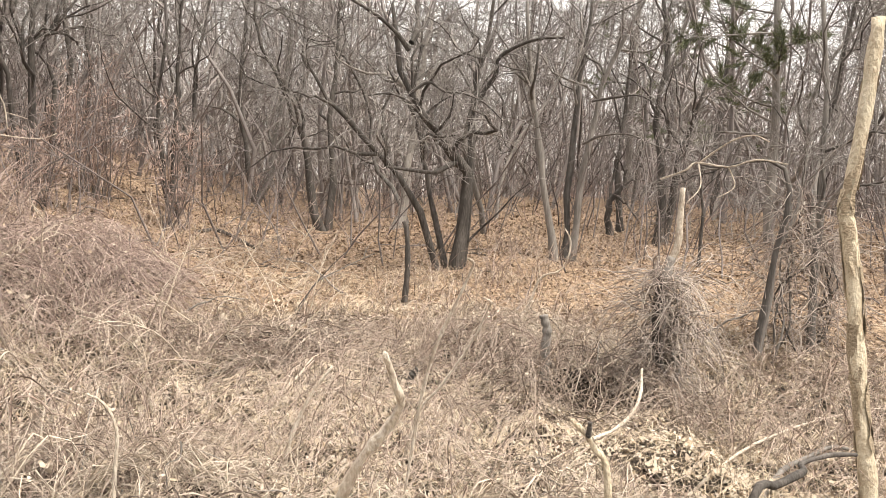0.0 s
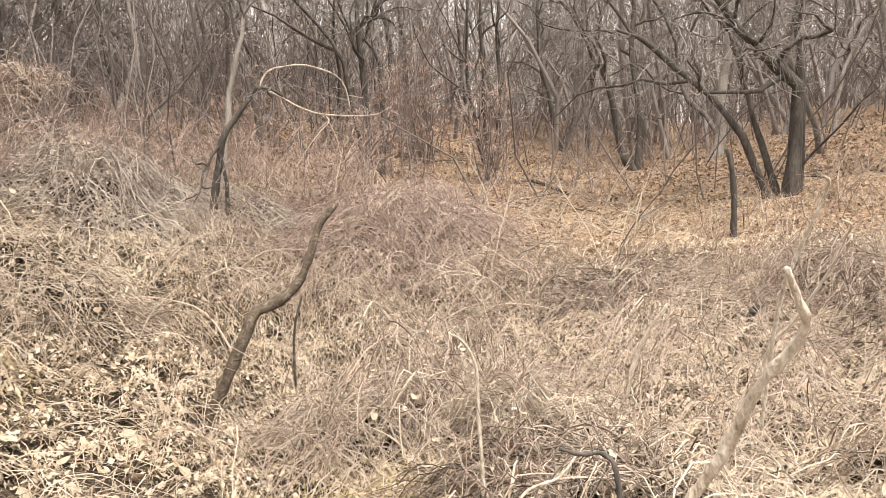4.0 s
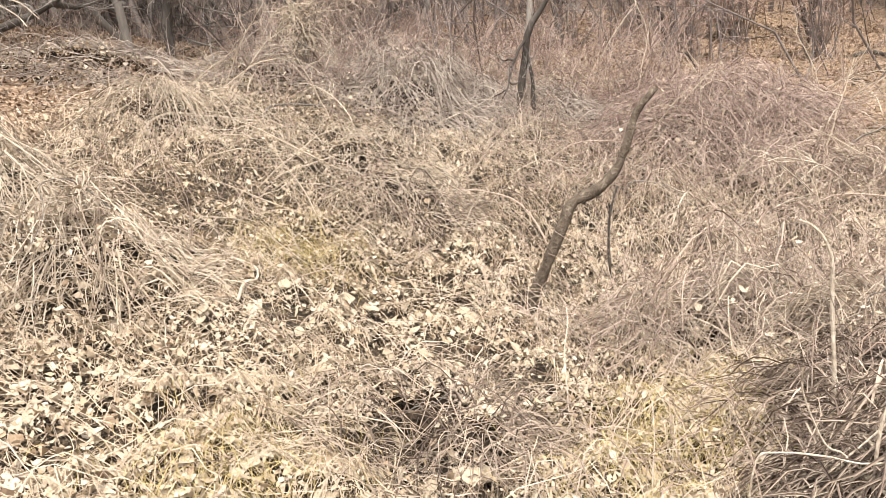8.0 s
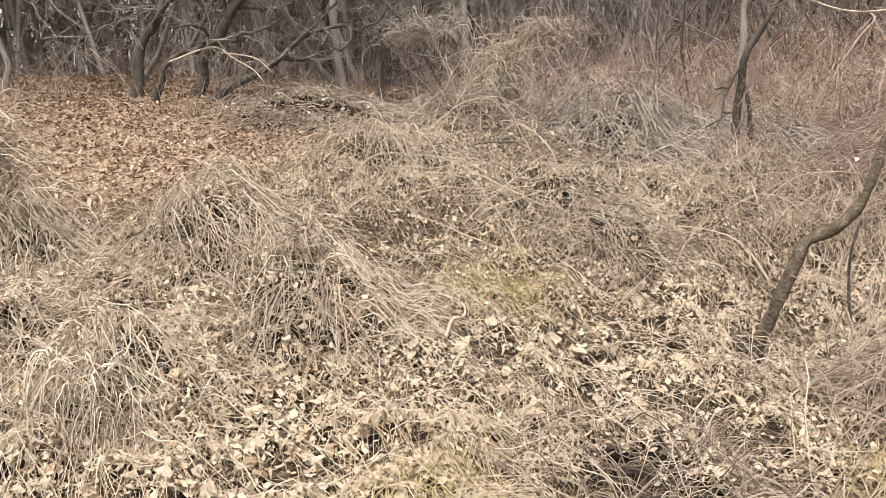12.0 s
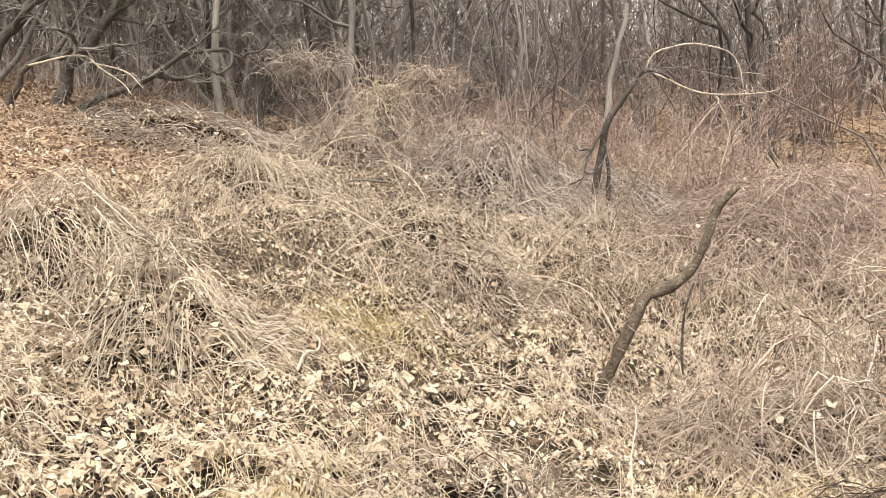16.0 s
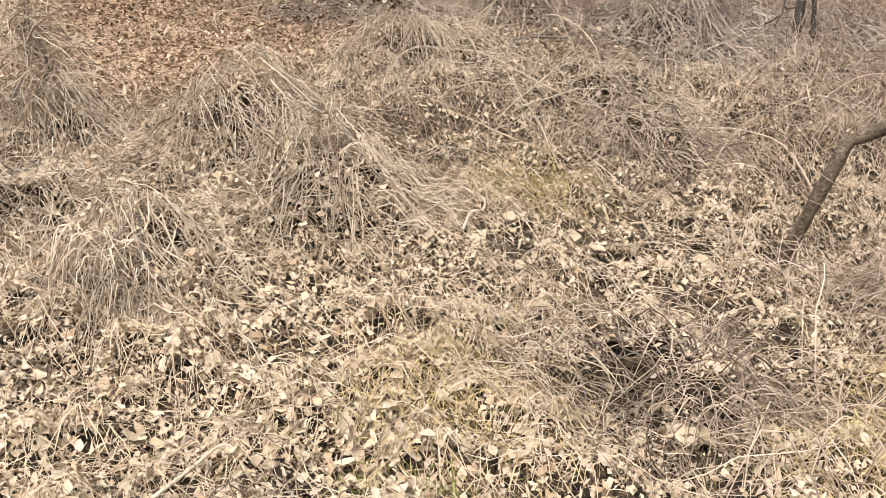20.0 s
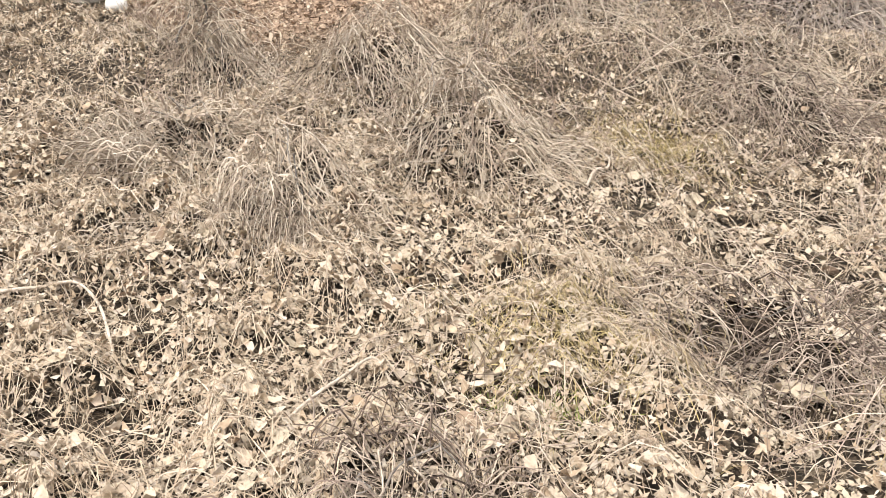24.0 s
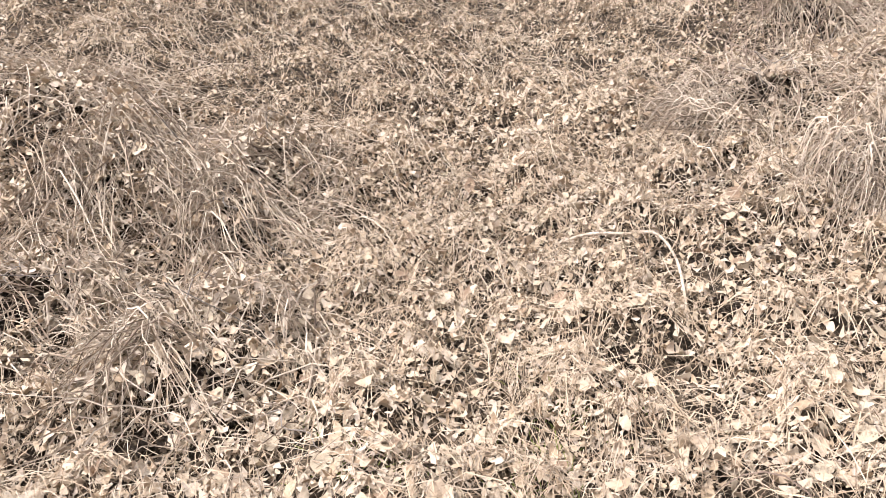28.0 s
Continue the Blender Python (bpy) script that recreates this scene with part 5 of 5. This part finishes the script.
def shrub(x, y, height, stems, seed, label):
    """A bush of slim shoots that rise from one foot."""
    rng = np.random.default_rng(seed)
    ob = thing("shrub", x, y, label, "shrub", "leafless shrubs")
    way = np.stack([rng.normal(0, 0.25, stems), rng.normal(0, 0.25, stems), np.ones(stems)], 1)
    foot = np.stack([rng.normal(0, 0.16, stems), rng.normal(0, 0.16, stems), np.full(stems, -0.1)], 1)
    P, R = grow(rng, foot, way, rng.uniform(0.6, 1.0, stems) * height, rng.uniform(0.012, 0.024, stems), np.full(stems, 0.006), 9, 0.1, 0.04)
    for i in range(stems):
        part("stem", tubes(P[i:i + 1], R[i:i + 1], 6), SHOOT, ob)
    P1, R1 = sprout(rng, P, R, 12, 0.15, 1, (0.3, 0.9), 0.5, (25, 70), 5, 0.3, 0.03)
    R1 = np.maximum(R1, 0.006)
    P2, R2 = sprout(rng, P1, R1, 5, 0.2, 1, (0.15, 0.4), 0.7, (30, 80), 3, 0.35, 0.0)
    tagged(part("crown", joined([tubes(P1, R1, 3, 2), tubes(P2, np.maximum(R2, 0.005), 3, 1)]), RED_BRUSH, ob, "brown haze of fine twigs"), kind="stuff")


for x, y, h, k, sd in ((-7.35, 15.08, 3.2, 14, 301), (-5.3, 14.19, 2.6, 10, 302), (-6.93, 12.68, 2.4, 10, 303), (-7.14, 14.66, 2.8, 12, 304), (-9.45, 12.01, 2.2, 9, 306)):
    shrub(x, y, h, k, sd, "leafless brown shrub of many slim shoots in litter")


# ---- pines ----
def pine(x, y, height, r, seed, low, label):
    """A pine: trunk, boughs, tufts of needles from the height `low` upwards."""
    rng = np.random.default_rng(seed)
    ob = thing("pine_tree", x, y, label, "tree", "pines")
    P, R = grow(rng, np.array([[0, 0, -0.1]]), np.array([[rng.normal(0, 0.05), rng.normal(0, 0.05), 1]]), np.array([height]), np.array([r]), np.array([r * 0.3]), 12, 0.05, 0.05)
    part("trunk", tubes(P, R, 9), BARK_GREY, ob)
    P1, R1 = sprout(rng, P, R, 16, low / height, 1, (1.6, 3.0), 0.4, (60, 95), 6, 0.12, 0.02)
    P2, R2 = sprout(rng, P1, R1, 6, 0.35, 1, (0.4, 0.9), 0.6, (25, 60), 4, 0.15, 0.05)
    n = 85
    idx = np.repeat(np.arange(len(P2)), n)
    f = rng.uniform(0.2, 1, len(idx))[:, None] * 3
    i = np.minimum(f.astype(int), 2)
    st = P2[idx, i[:, 0]] * (1 - (f - i)) + P2[idx, i[:, 0] + 1] * (f - i)
    way = unit(P2[idx, 3] - P2[idx, 0]) + rng.normal(0, 0.6, st.shape)
    N, NR = grow(rng, st, way, rng.uniform(0.1, 0.18, len(idx)), np.full(len(idx), 0.007), np.full(len(idx), 0.004), 2, 0.0, 0.0)
    for i in range(len(P1)):
        k = slice(6 * i, 6 * i + 6)
        bough = part("bough", joined([tubes(P1[i:i + 1], R1[i:i + 1], 5), tubes(P2[k], R2[k], 3)]), BARK_GREY, ob)
        k = slice(6 * i * n, (6 * i + 6) * n)
        tagged(part("needle_tuft", tubes(N[k], NR[k], 3, 2), NEEDLE, bough, "dull green needle tuft"), kind="stuff")
    return ob


for x, y, h, r, s, low in ((-11.7, 4.35, 5.0, 0.07, 61, 1.7), (-9.4, 12.0, 6.6, 0.06, 62, 3.5), (8.4, 22.5, 10.1, 0.15, 63, 2.8), (7.4, 16.4, 8.6, 0.12, 64, 2.4), (6.7, 27.2, 11.0, 0.15, 65, 3.6)):
    pine(x, y, h, r, s, low, "dull green pine among bare trees")


# ---- loose cover of the ground ----
def cover():
    rng = np.random.default_rng(7)
    x, y = in_view(rng, 40000, 1.4, 6.8, 28, 172, 1.15)
    x1, y1 = in_view(rng, 13000, 2.2, 9.5, -48, 28, 1.2)
    x2, y2 = in_view(rng, 11000, 6.8, 9.5, 28, 172)
    x, y = np.concatenate([x, x1, x2]), np.concatenate([y, y1, y2])
    keep = (lattice(x, y, 0.7, 9) + 0.5 * lattice(x, y, 0.25, 10) > -1.3 + rng.uniform(0, 0.5, len(x))) & (clump(x, y) > -0.48) & off_mounds(x, y, 0.42) & off_hollows(x, y)
    keep &= (y < 1.2 + 0.8 * lattice(x, y, 1.3, 61)) | (rng.uniform(0, 1, len(x)) < 0.32)
    keep &= ~upper_bank(x, y) | (rng.uniform(0, 1, len(x)) < 0.12)
    x, y = x[keep], y[keep]
    n = len(x)
    lift = rng.uniform(0, 0.05, n) + 0.1 * np.clip(clump(x, y) + 0.3, 0, 1.3)
    size = (0.018 + 0.075 * rng.beta(1.1, 4.2, n)) * np.clip(1.2 - 0.05 * np.hypot(x, y), 0.8, 1.1) * np.where(y > 1.5, 0.8, 1.0)
    x3, y3 = in_view(rng, 6500, 1.8, 6.5, 72, 164)
    clear = off_hollows(x3, y3)
    x3, y3 = x3[clear], y3[clear]
    m = len(x3)
    x, y, n = np.concatenate([x, x3]), np.concatenate([y, y3]), n + m
    lift = np.concatenate([lift, rng.uniform(0.02, 0.06, m) + 0.1 * np.clip(clump(x3, y3) + 0.3, 0, 1.3)])
    size = np.concatenate([size, rng.uniform(0.03, 0.085, m)])
    tagged(part("leaf_litter", leaf_cloud(rng, x, y, ground_z(x, y) + lift, size, rng.uniform(-0.2, 0.6, n), 0.5), PALE_LEAF),
           "bleached curled dead leaves matted over the ground", "leaf litter", kind="stuff")
    x, y = in_view(rng, 66000, 5.5, 20, -48, 170, 1.1)
    keep = (y > 9.3 + 1.2 * lattice(x, y, 2, 11)) | upper_bank(x, y) | (rng.uniform(0, 1, len(x)) < 0.06)
    own = np.random.default_rng(71)
    x1, y1 = in_view(own, 16000, 6.5, 17, 60, 112)
    on = upper_bank(x1, y1)
    x, y = np.concatenate([x[keep], x1[on]]), np.concatenate([y[keep], y1[on]])
    n = len(x)
    d = np.hypot(x, y)
    tagged(part("forest_litter", leaf_cloud(rng, x, y, ground_z(x, y) + rng.uniform(0, 0.04, n), rng.uniform(0.028, 0.07, n) * (0.75 + 0.03 * d), rng.uniform(-0.1, 0.45, n), 0.4), BROWN_LEAF),
           "brown oak leaves covering the wood floor", "leaf litter", kind="stuff")
    x, y = in_view(rng, 130000, 1.4, 6.6, -48, 175, 1.2)
    x1, y1 = in_view(rng, 40000, 6.6, 10, -48, 175)
    x2, y2 = in_view(rng, 26000, 4.6, 10, 98, 162)
    x, y = np.concatenate([x, x1, x2]), np.concatenate([y, y1, y2])
    keep = (clump(x, y) > -0.52 + rng.uniform(-0.15, 0.15, len(x))) & off_mounds(x, y, 0.42) & off_hollows(x, y)
    keep &= ~upper_bank(x, y) | (rng.uniform(0, 1, len(x)) < 0.2)
    x, y = x[keep], y[keep]
    n = len(x)
    z = ground_z(x, y) + 0.045 * rng.uniform(0, 1, n) + 0.1 * np.clip(clump(x, y) + 0.3, 0, 1.3)
    tagged(part("leaf_crumbs", crumbs(rng, x, y, z, rng.uniform(0.016, 0.055, n) * (0.85 + 0.04 * np.hypot(x, y)), 0.6), PALE_LEAF),
           "broken straw and crumbled pale leaf bits", "leaf litter", kind="stuff")
    x, y = in_view(rng, 100000, 6, 24, -48, 170, 1.3)
    keep = (y > 9 + 1.2 * lattice(x, y, 2, 11)) | upper_bank(x, y)
    x, y = x[keep], y[keep]
    n = len(x)
    tagged(part("wood_floor_crumbs", crumbs(rng, x, y, ground_z(x, y) + 0.05 * rng.uniform(0, 1, n), rng.uniform(0.03, 0.06, n) * (0.75 + 0.035 * np.hypot(x, y)), 0.4), BROWN_LEAF),
           "broken brown oak leaves on the wood floor", "leaf litter", kind="stuff")
    x, y = in_view(rng, 60000, 1.4, 12, -48, 175, 1.25)
    keep = lattice(x, y, 0.9, 13) + 0.6 * lattice(x, y, 0.3, 14) > -0.9 + rng.uniform(0, 0.6, len(x)) + 0.9 * upper_bank(x, y) + 0.5 * (y > 9)
    keep &= (clump(x, y) > -0.62) & off_mounds(x, y, 0.5) & off_hollows(x, y)
    x, y = x[keep], y[keep]
    n = len(x)
    d = np.hypot(x, y)
    tagged(part("dry_grass", stalks(rng, x, y, rng.uniform(0.08, 0.42, n), rng.uniform(0.01, 0.1, n) * (1 + 0.7 * lattice(x, y, 1.2, 15)), rng.uniform(0.0011, 0.003, n) * (1 + 0.08 * d), k=4, curl=0.6), STRAW),
           "pale dry stalks and creepers lying in a tangle", "dry grass", kind="stuff")
    x, y = in_view(rng, 44000, 1.5, 10, 10, 172, 1.15)
    x1, y1 = in_view(rng, 16000, 2.2, 10, -46, 10, 1.0)
    x, y = np.concatenate([x, x1]), np.concatenate([y, y1])
    keep = (lattice(x, y, 0.6, 41) + 0.5 * lattice(x, y, 0.21, 42) > -0.55 + rng.uniform(-0.5, 0.5, len(x))) & off_mounds(x, y, 0.8) & off_hollows(x, y) & ~upper_bank(x, y)
    x, y = x[keep], y[keep]
    n = len(x)
    way = downhill(x, y) + 1.3 * lattice(x, y, 1.3, 43) + 0.9 * lattice(x, y, 0.5, 44) + rng.normal(0, 0.35, n) + rng.normal(0, 1.0, n) * (y < 0.5)
    x2, y2 = in_view(rng, 15000, 1.6, 5.5, 60, 168, 1.1)
    clear = off_hollows(x2, y2) & (lattice(x2, y2, 0.5, 45) > -0.3)
    x2, y2 = x2[clear], y2[clear]
    x, y, way, n = np.concatenate([x, x2]), np.concatenate([y, y2]), np.concatenate([way, rng.uniform(0, 6.28, len(x2))]), n + len(x2)
    tagged(part("lodged_straw", stalks(rng, x, y, rng.uniform(0.06, 0.3, n), rng.uniform(0.005, 0.05, n), rng.uniform(0.001, 0.0022, n) * (1 + 0.09 * np.hypot(x, y)), k=4, way=way, curl=0.25, sink=-0.035), STRAW),
           "pale straw lodged flat in combed swathes", "dry grass", kind="stuff")
    x, y = in_view(rng, 8000, 2.2, 10, -48, 45, 1.0)
    keep = (lattice(x, y, 1.1, 51) + 0.5 * lattice(x, y, 0.4, 52) > -0.35) & (y < 8.5 + lattice(x, y, 1.5, 53)) & off_hollows(x, y)
    x, y = x[keep], y[keep]
    n = len(x)
    tagged(part("creepers", stalks(rng, x, y, rng.uniform(0.3, 0.95, n), rng.uniform(0.03, 0.32, n) * (1 + 0.6 * lattice(x, y, 0.9, 54)), rng.uniform(0.0014, 0.0034, n) * (1 + 0.06 * np.hypot(x, y)), k=7, curl=0.5, blade=2), BRUSH),
           "pinkish dead creepers looping over the clearing", "creepers", kind="stuff")
    x, y = in_view(rng, 4200, 1.7, 9, 40, 168, 1.1)
    keep = (lattice(x, y, 0.8, 55) + 0.5 * lattice(x, y, 0.3, 56) > -0.2) & ~upper_bank(x, y) & off_hollows(x, y)
    x, y = x[keep], y[keep]
    n = len(x)
    way = np.where(rng.uniform(0, 1, n) < 0.6, downhill(x, y) + rng.normal(0, 0.6, n), rng.uniform(0, 6.28, n))
    tagged(part("trailing_vines", stalks(rng, x, y, rng.uniform(0.25, 0.8, n), rng.uniform(0.02, 0.14, n), rng.uniform(0.0013, 0.003, n) * (1 + 0.06 * np.hypot(x, y)), k=7, way=way, curl=0.35, sink=-0.02, blade=2), VINE),
           "pale dead vines trailing down the bank", "creepers", kind="stuff")
    # behind and under the eye
    x, y = in_view(rng, 64000, 0.0, 9, 172, 314)
    x1, y1 = in_view(rng, 12000, 0.0, 2.3, -48, 172)
    x, y = np.concatenate([x, x1]), np.concatenate([y, y1])
    n = len(x)
    tagged(part("trodden_litter", crumbs(rng, x, y, ground_z(x, y) + 0.06 * rng.uniform(0, 1, n), rng.uniform(0.04, 0.1, n), 0.4), STRAW), "flattened pale leaf bits and straw underfoot", "leaf litter", kind="stuff")
    n = 5200
    x, y = in_view(rng, n, 3.2, 15, -48, 100)
    keep = (lattice(x, y, 1.6, 16) > -0.1) & ~((np.hypot(x + 3.2, y - 2) < 1.6))
    x, y = x[keep], y[keep]
    n = len(x)
    w = np.stack([rng.normal(0, 0.55, n), rng.normal(0, 0.55, n), np.ones(n)], 1)
    P, R = grow(rng, np.stack([x, y, ground_z(x, y) - 0.03], 1), w, rng.uniform(0.25, 0.9, n), rng.uniform(0.002, 0.0045, n) * (1 + 0.06 * np.hypot(x, y)), np.full(n, 0.0016), 5, 0.2, -0.05)
    P1, R1 = sprout(rng, P, R, 3, 0.3, 1, (0.1, 0.35), 0.7, (20, 60), 3, 0.2, 0.0)
    order = np.argsort(np.hypot(x, y))
    for i in order[:280]:
        base = P[i, 0].copy()
        k = slice(3 * i, 3 * i + 3)
        ob = tagged(part("brush_stem", joined([tubes(P[i:i + 1] - base, R[i:i + 1], 5), tubes(P1[k] - base, R1[k], 5)]), BRUSH), "thin dead brush stem with side twigs in dry stalks", "dead stem", "brush stems")
        ob.location = base
    far = order[280:]
    side = (3 * far[:, None] + np.arange(3)).ravel()
    P, R, P1, R1 = P[far], R[far], P1[side], R1[side]
    tagged(part("underbrush", joined([tubes(P, R, 3, 2), tubes(P1, R1, 3, 2)]), BRUSH), "thin reddish brown dead brush stems", "underbrush", kind="stuff")


cover()


# ---- small things ----
def stone(x, y, r, seed, label):
    rng = np.random.default_rng(seed)
    bm = bmesh.new()
    bmesh.ops.create_icosphere(bm, subdivisions=3, radius=r)
    for v in bm.verts:
        v.co *= 1 + 0.28 * noise.noise(v.co * (1.6 / r) + Vector((seed, 0, 0))) + 0.08 * noise.noise(v.co * (6 / r))
        v.co.z *= 0.6
    me = bpy.data.meshes.new("stone")
    bm.to_mesh(me)
    bm.free()
    ob = new("stone", me)
    me.materials.append(STONE)
    ob.location = (x, y, float(ground_z(x, y)) + 0.25 * r)
    ob.rotation_euler = (0, 0, rng.uniform(0, 6))
    return tagged(ob, label, "stone")


stone(-9.65, -1.86, 0.3, 3, "weathered grey stone on the leafy bank")


def fallen_twigs():
    """Broken twigs that lie about on the wood floor, alike in six kinds."""
    rng = np.random.default_rng(91)
    kinds = []
    for v in range(6):
        P, R = grow(rng, np.zeros((1, 3)), np.array([[1.0, 0, 0.1]]), np.array([1.0]), np.array([0.014]), np.array([0.005]), 9, 0.22, 0.0)
        P1, R1 = sprout(rng, P, R, 4, 0.25, 0.95, (0.2, 0.5), 0.6, (25, 60), 5, 0.2, 0.0)
        P1[..., 2] = np.abs(P1[..., 2]) * 0.6
        me = mesh_of("fallen_twig", *joined([tubes(P, R, 5), tubes(P1, R1, 4)]))
        me.materials.append((BARK_DARK, BARK_GREY, SHOOT)[v % 3])
        kinds.append(me)
    x, y = in_view(rng, 130, 8.8, 17, -40, 56)
    for i in range(130):
        ob = new("fallen_twig", kinds[i % 6])
        k = rng.uniform(0.4, 1.3)
        ob.location = (x[i], y[i], float(ground_z(x[i], y[i])) + 0.02)
        ob.rotation_euler = (0, rng.normal(-0.04, 0.06), rng.uniform(0, 6.28))
        ob.scale = (k, k, k)
        tagged(ob, "broken forked twig lying on brown leaf litter", "twig", "fallen twigs")


fallen_twigs()


def bleached_canes():
    """Long pale canes that lean and arch out of the thicket, alike in eight kinds."""
    rng = np.random.default_rng(97)
    kinds = []
    for v in range(8):
        P, R = grow(rng, np.zeros((1, 3)), np.array([[rng.uniform(0.2, 1.1), 0, 1.0]]), np.array([1.0]), np.array([0.0085]), np.array([0.0035]), 11, 0.1, (-0.05, -0.12, -0.17, 0.0)[v % 4])
        P1, R1 = sprout(rng, P, R, 5, 0.25, 0.95, (0.15, 0.45), 0.75, (20, 65), 5, 0.22, -0.05)
        me = mesh_of("bleached_cane", *joined([tubes(P, R, 5), tubes(P1, np.maximum(R1, 0.0026), 4)]))
        me.materials.append((BLEACHED, VINE, BRUSH)[v % 3])
        kinds.append(me)
    x, y = in_view(rng, 230, 6.3, 13, 8, 66)
    for i in range(230):
        if abs(x[i] + 1) + abs(y[i] - 10) < 1.5:
            continue
        ob = new("bleached_cane", kinds[i % 8])
        k = rng.uniform(0.5, 1.35)
        ob.location = (x[i], y[i], float(ground_z(x[i], y[i])) - 0.03)
        ob.rotation_euler = (0, rng.normal(0, 0.15), rng.uniform(0, 6.28))
        ob.scale = (k, k, k)
        tagged(ob, "pale dead cane arching out of brown brush", "dead stem", "bleached canes")
    x, y = in_view(rng, 60, 7.5, 13, 58, 88)
    for i in range(60):
        ob = new("fallen_cane", kinds[i % 8])
        k = rng.uniform(0.4, 1.1)
        ob.location = (x[i], y[i], float(ground_z(x[i], y[i])) + 0.03)
        ob.rotation_euler = (0, rng.normal(0.75, 0.25), rng.uniform(0, 6.28))
        ob.scale = (k, k, k)
        tagged(ob, "pale dead cane fallen on the brown leafy bank", "dead stem", "fallen canes")


bleached_canes()


def white_tub(x, y):
    """A discarded white plastic tub, lying on its side."""
    ob = thing("plastic_tub", x, y, "discarded white plastic tub lying in brown leaves", "litter")
    a = np.linspace(0, 2 * np.pi, 20, endpoint=False)
    prof = [(0.0, 0.075), (0.002, 0.0), (0.15, 0.0), (0.15, 0.004), (0.02, 0.006)]
    rad = [0.001, 0.068, 0.085, 0.081, 0.062]
    hts = [0.004, 0.0, 0.17, 0.17, 0.008]
    V = np.concatenate([np.stack([h + 0 * a - 0.085, r * np.cos(a), r * np.sin(a) + 0.075], 1) for r, h in zip(rad, hts)])
    i = np.arange(20)
    F = np.concatenate([np.stack([20 * k + i, 20 * k + (i + 1) % 20, 20 * k + 20 + (i + 1) % 20, 20 * k + 20 + i], 1) for k in range(4)])
    part("body", (V, F), WHITE, ob)
    R = np.full((1, 25), 0.006)
    b = np.linspace(0, 2 * np.pi, 25)
    part("rim", tubes(np.stack([0 * b + 0.085, 0.086 * np.cos(b), 0.086 * np.sin(b) + 0.075], 1)[None], R, 6), WHITE, ob)
    ob.rotation_euler = (0, 0.3, 2.2)


white_tub(-9.24, -1.48)


def sprouts():
    rng = np.random.default_rng(9)
    spots = [(-2.06, -2.09), (-2.20, -1.37), (-2.66, 0.68), (-2.73, 0.54), (-1.89, 3.46), (-2.67, 0.79), (-2.61, -1.39)]
    x = np.concatenate([p[0] + rng.normal(0, 0.11, 70) for p in spots])
    y = np.concatenate([p[1] + rng.normal(0, 0.11, 70) for p in spots])
    n = len(x)
    P, R = grow(rng, np.stack([x, y, ground_z(x, y) + 0.01], 1), rng.normal(0, 0.6, (n, 3)) + np.array([0, 0, 1]), rng.uniform(0.04, 0.1, n), np.full(n, 0.003), np.full(n, 0.001), 4, 0.15, -0.1)
    tagged(part("green_sprouts", tubes(P, R, 3), GREEN), "small fresh green blades between dead leaves", "sprouts", kind="stuff")



def yellow_patches():
    rng = np.random.default_rng(19)
    spots = [(-2.06, 3.20), (-1.89, 2.55), (-3.16, 1.08), (-5.16, 2.75)]
    x = np.concatenate([p[0] + rng.normal(0, 0.3, 900) for p in spots])
    y = np.concatenate([p[1] + rng.normal(0, 0.3, 900) for p in spots])
    n = len(x)
    tagged(part("yellow_straw", stalks(rng, x, y, rng.uniform(0.08, 0.3, n), rng.uniform(0.03, 0.1, n), rng.uniform(0.001, 0.0026, n), k=4, curl=0.6), YELLOW_STRAW),
           "yellowish straw and dry moss in damp spots", "dry grass", kind="stuff")


yellow_patches()


sprouts()


def loose_leaves():
    """Large dead leaves that lie singly on top of the litter, as parts of it."""
    rng = np.random.default_rng(17)
    kinds = []
    for v in range(8):
        u = np.linspace(-0.5, 0.5, 6)
        wid = np.array([0.06, 0.26, 0.36, 0.33, 0.2, 0.03]) * rng.uniform(0.75, 1.15)
        curl, fold = rng.uniform(0.1, 0.6), rng.uniform(0.1, 0.5)
        rows = []
        for sgn in (-1, -0.5, 0, 0.5, 1):
            rows.append(np.stack([u + rng.normal(0, 0.015, 6), sgn * wid + 0.04 * np.sin(5 * u + v), curl * u * u + fold * abs(sgn) * wid + rng.normal(0, 0.02, 6)], 1))
        V = np.concatenate(rows)
        i = (np.arange(4)[:, None] * 6 + np.arange(5)).ravel()
        me = mesh_of("leaf", V, np.stack([i, i + 1, i + 7, i + 6], 1))
        me.materials.append(PALE_LEAF if v % 4 else BROWN_LEAF)
        kinds.append(me)
    litter = bpy.data.objects["leaf_litter"]
    x, y = in_view(rng, 300, 2.4, 5.2, 45, 160)
    for j in range(300):
        ob = new("leaf", kinds[j % 8])
        ob.parent = litter
        k = rng.uniform(0.07, 0.13)
        ob.location = (x[j], y[j], float(ground_z(x[j], y[j])) + 0.03 + 0.1 * float(np.clip(clump(x[j:j + 1], y[j:j + 1]) + 0.3, 0, 1.3)[0]))
        ob.rotation_euler = (rng.normal(0, 0.45), rng.normal(0, 0.45), rng.uniform(0, 6.28))
        ob.scale = (k, k, k)


loose_leaves()
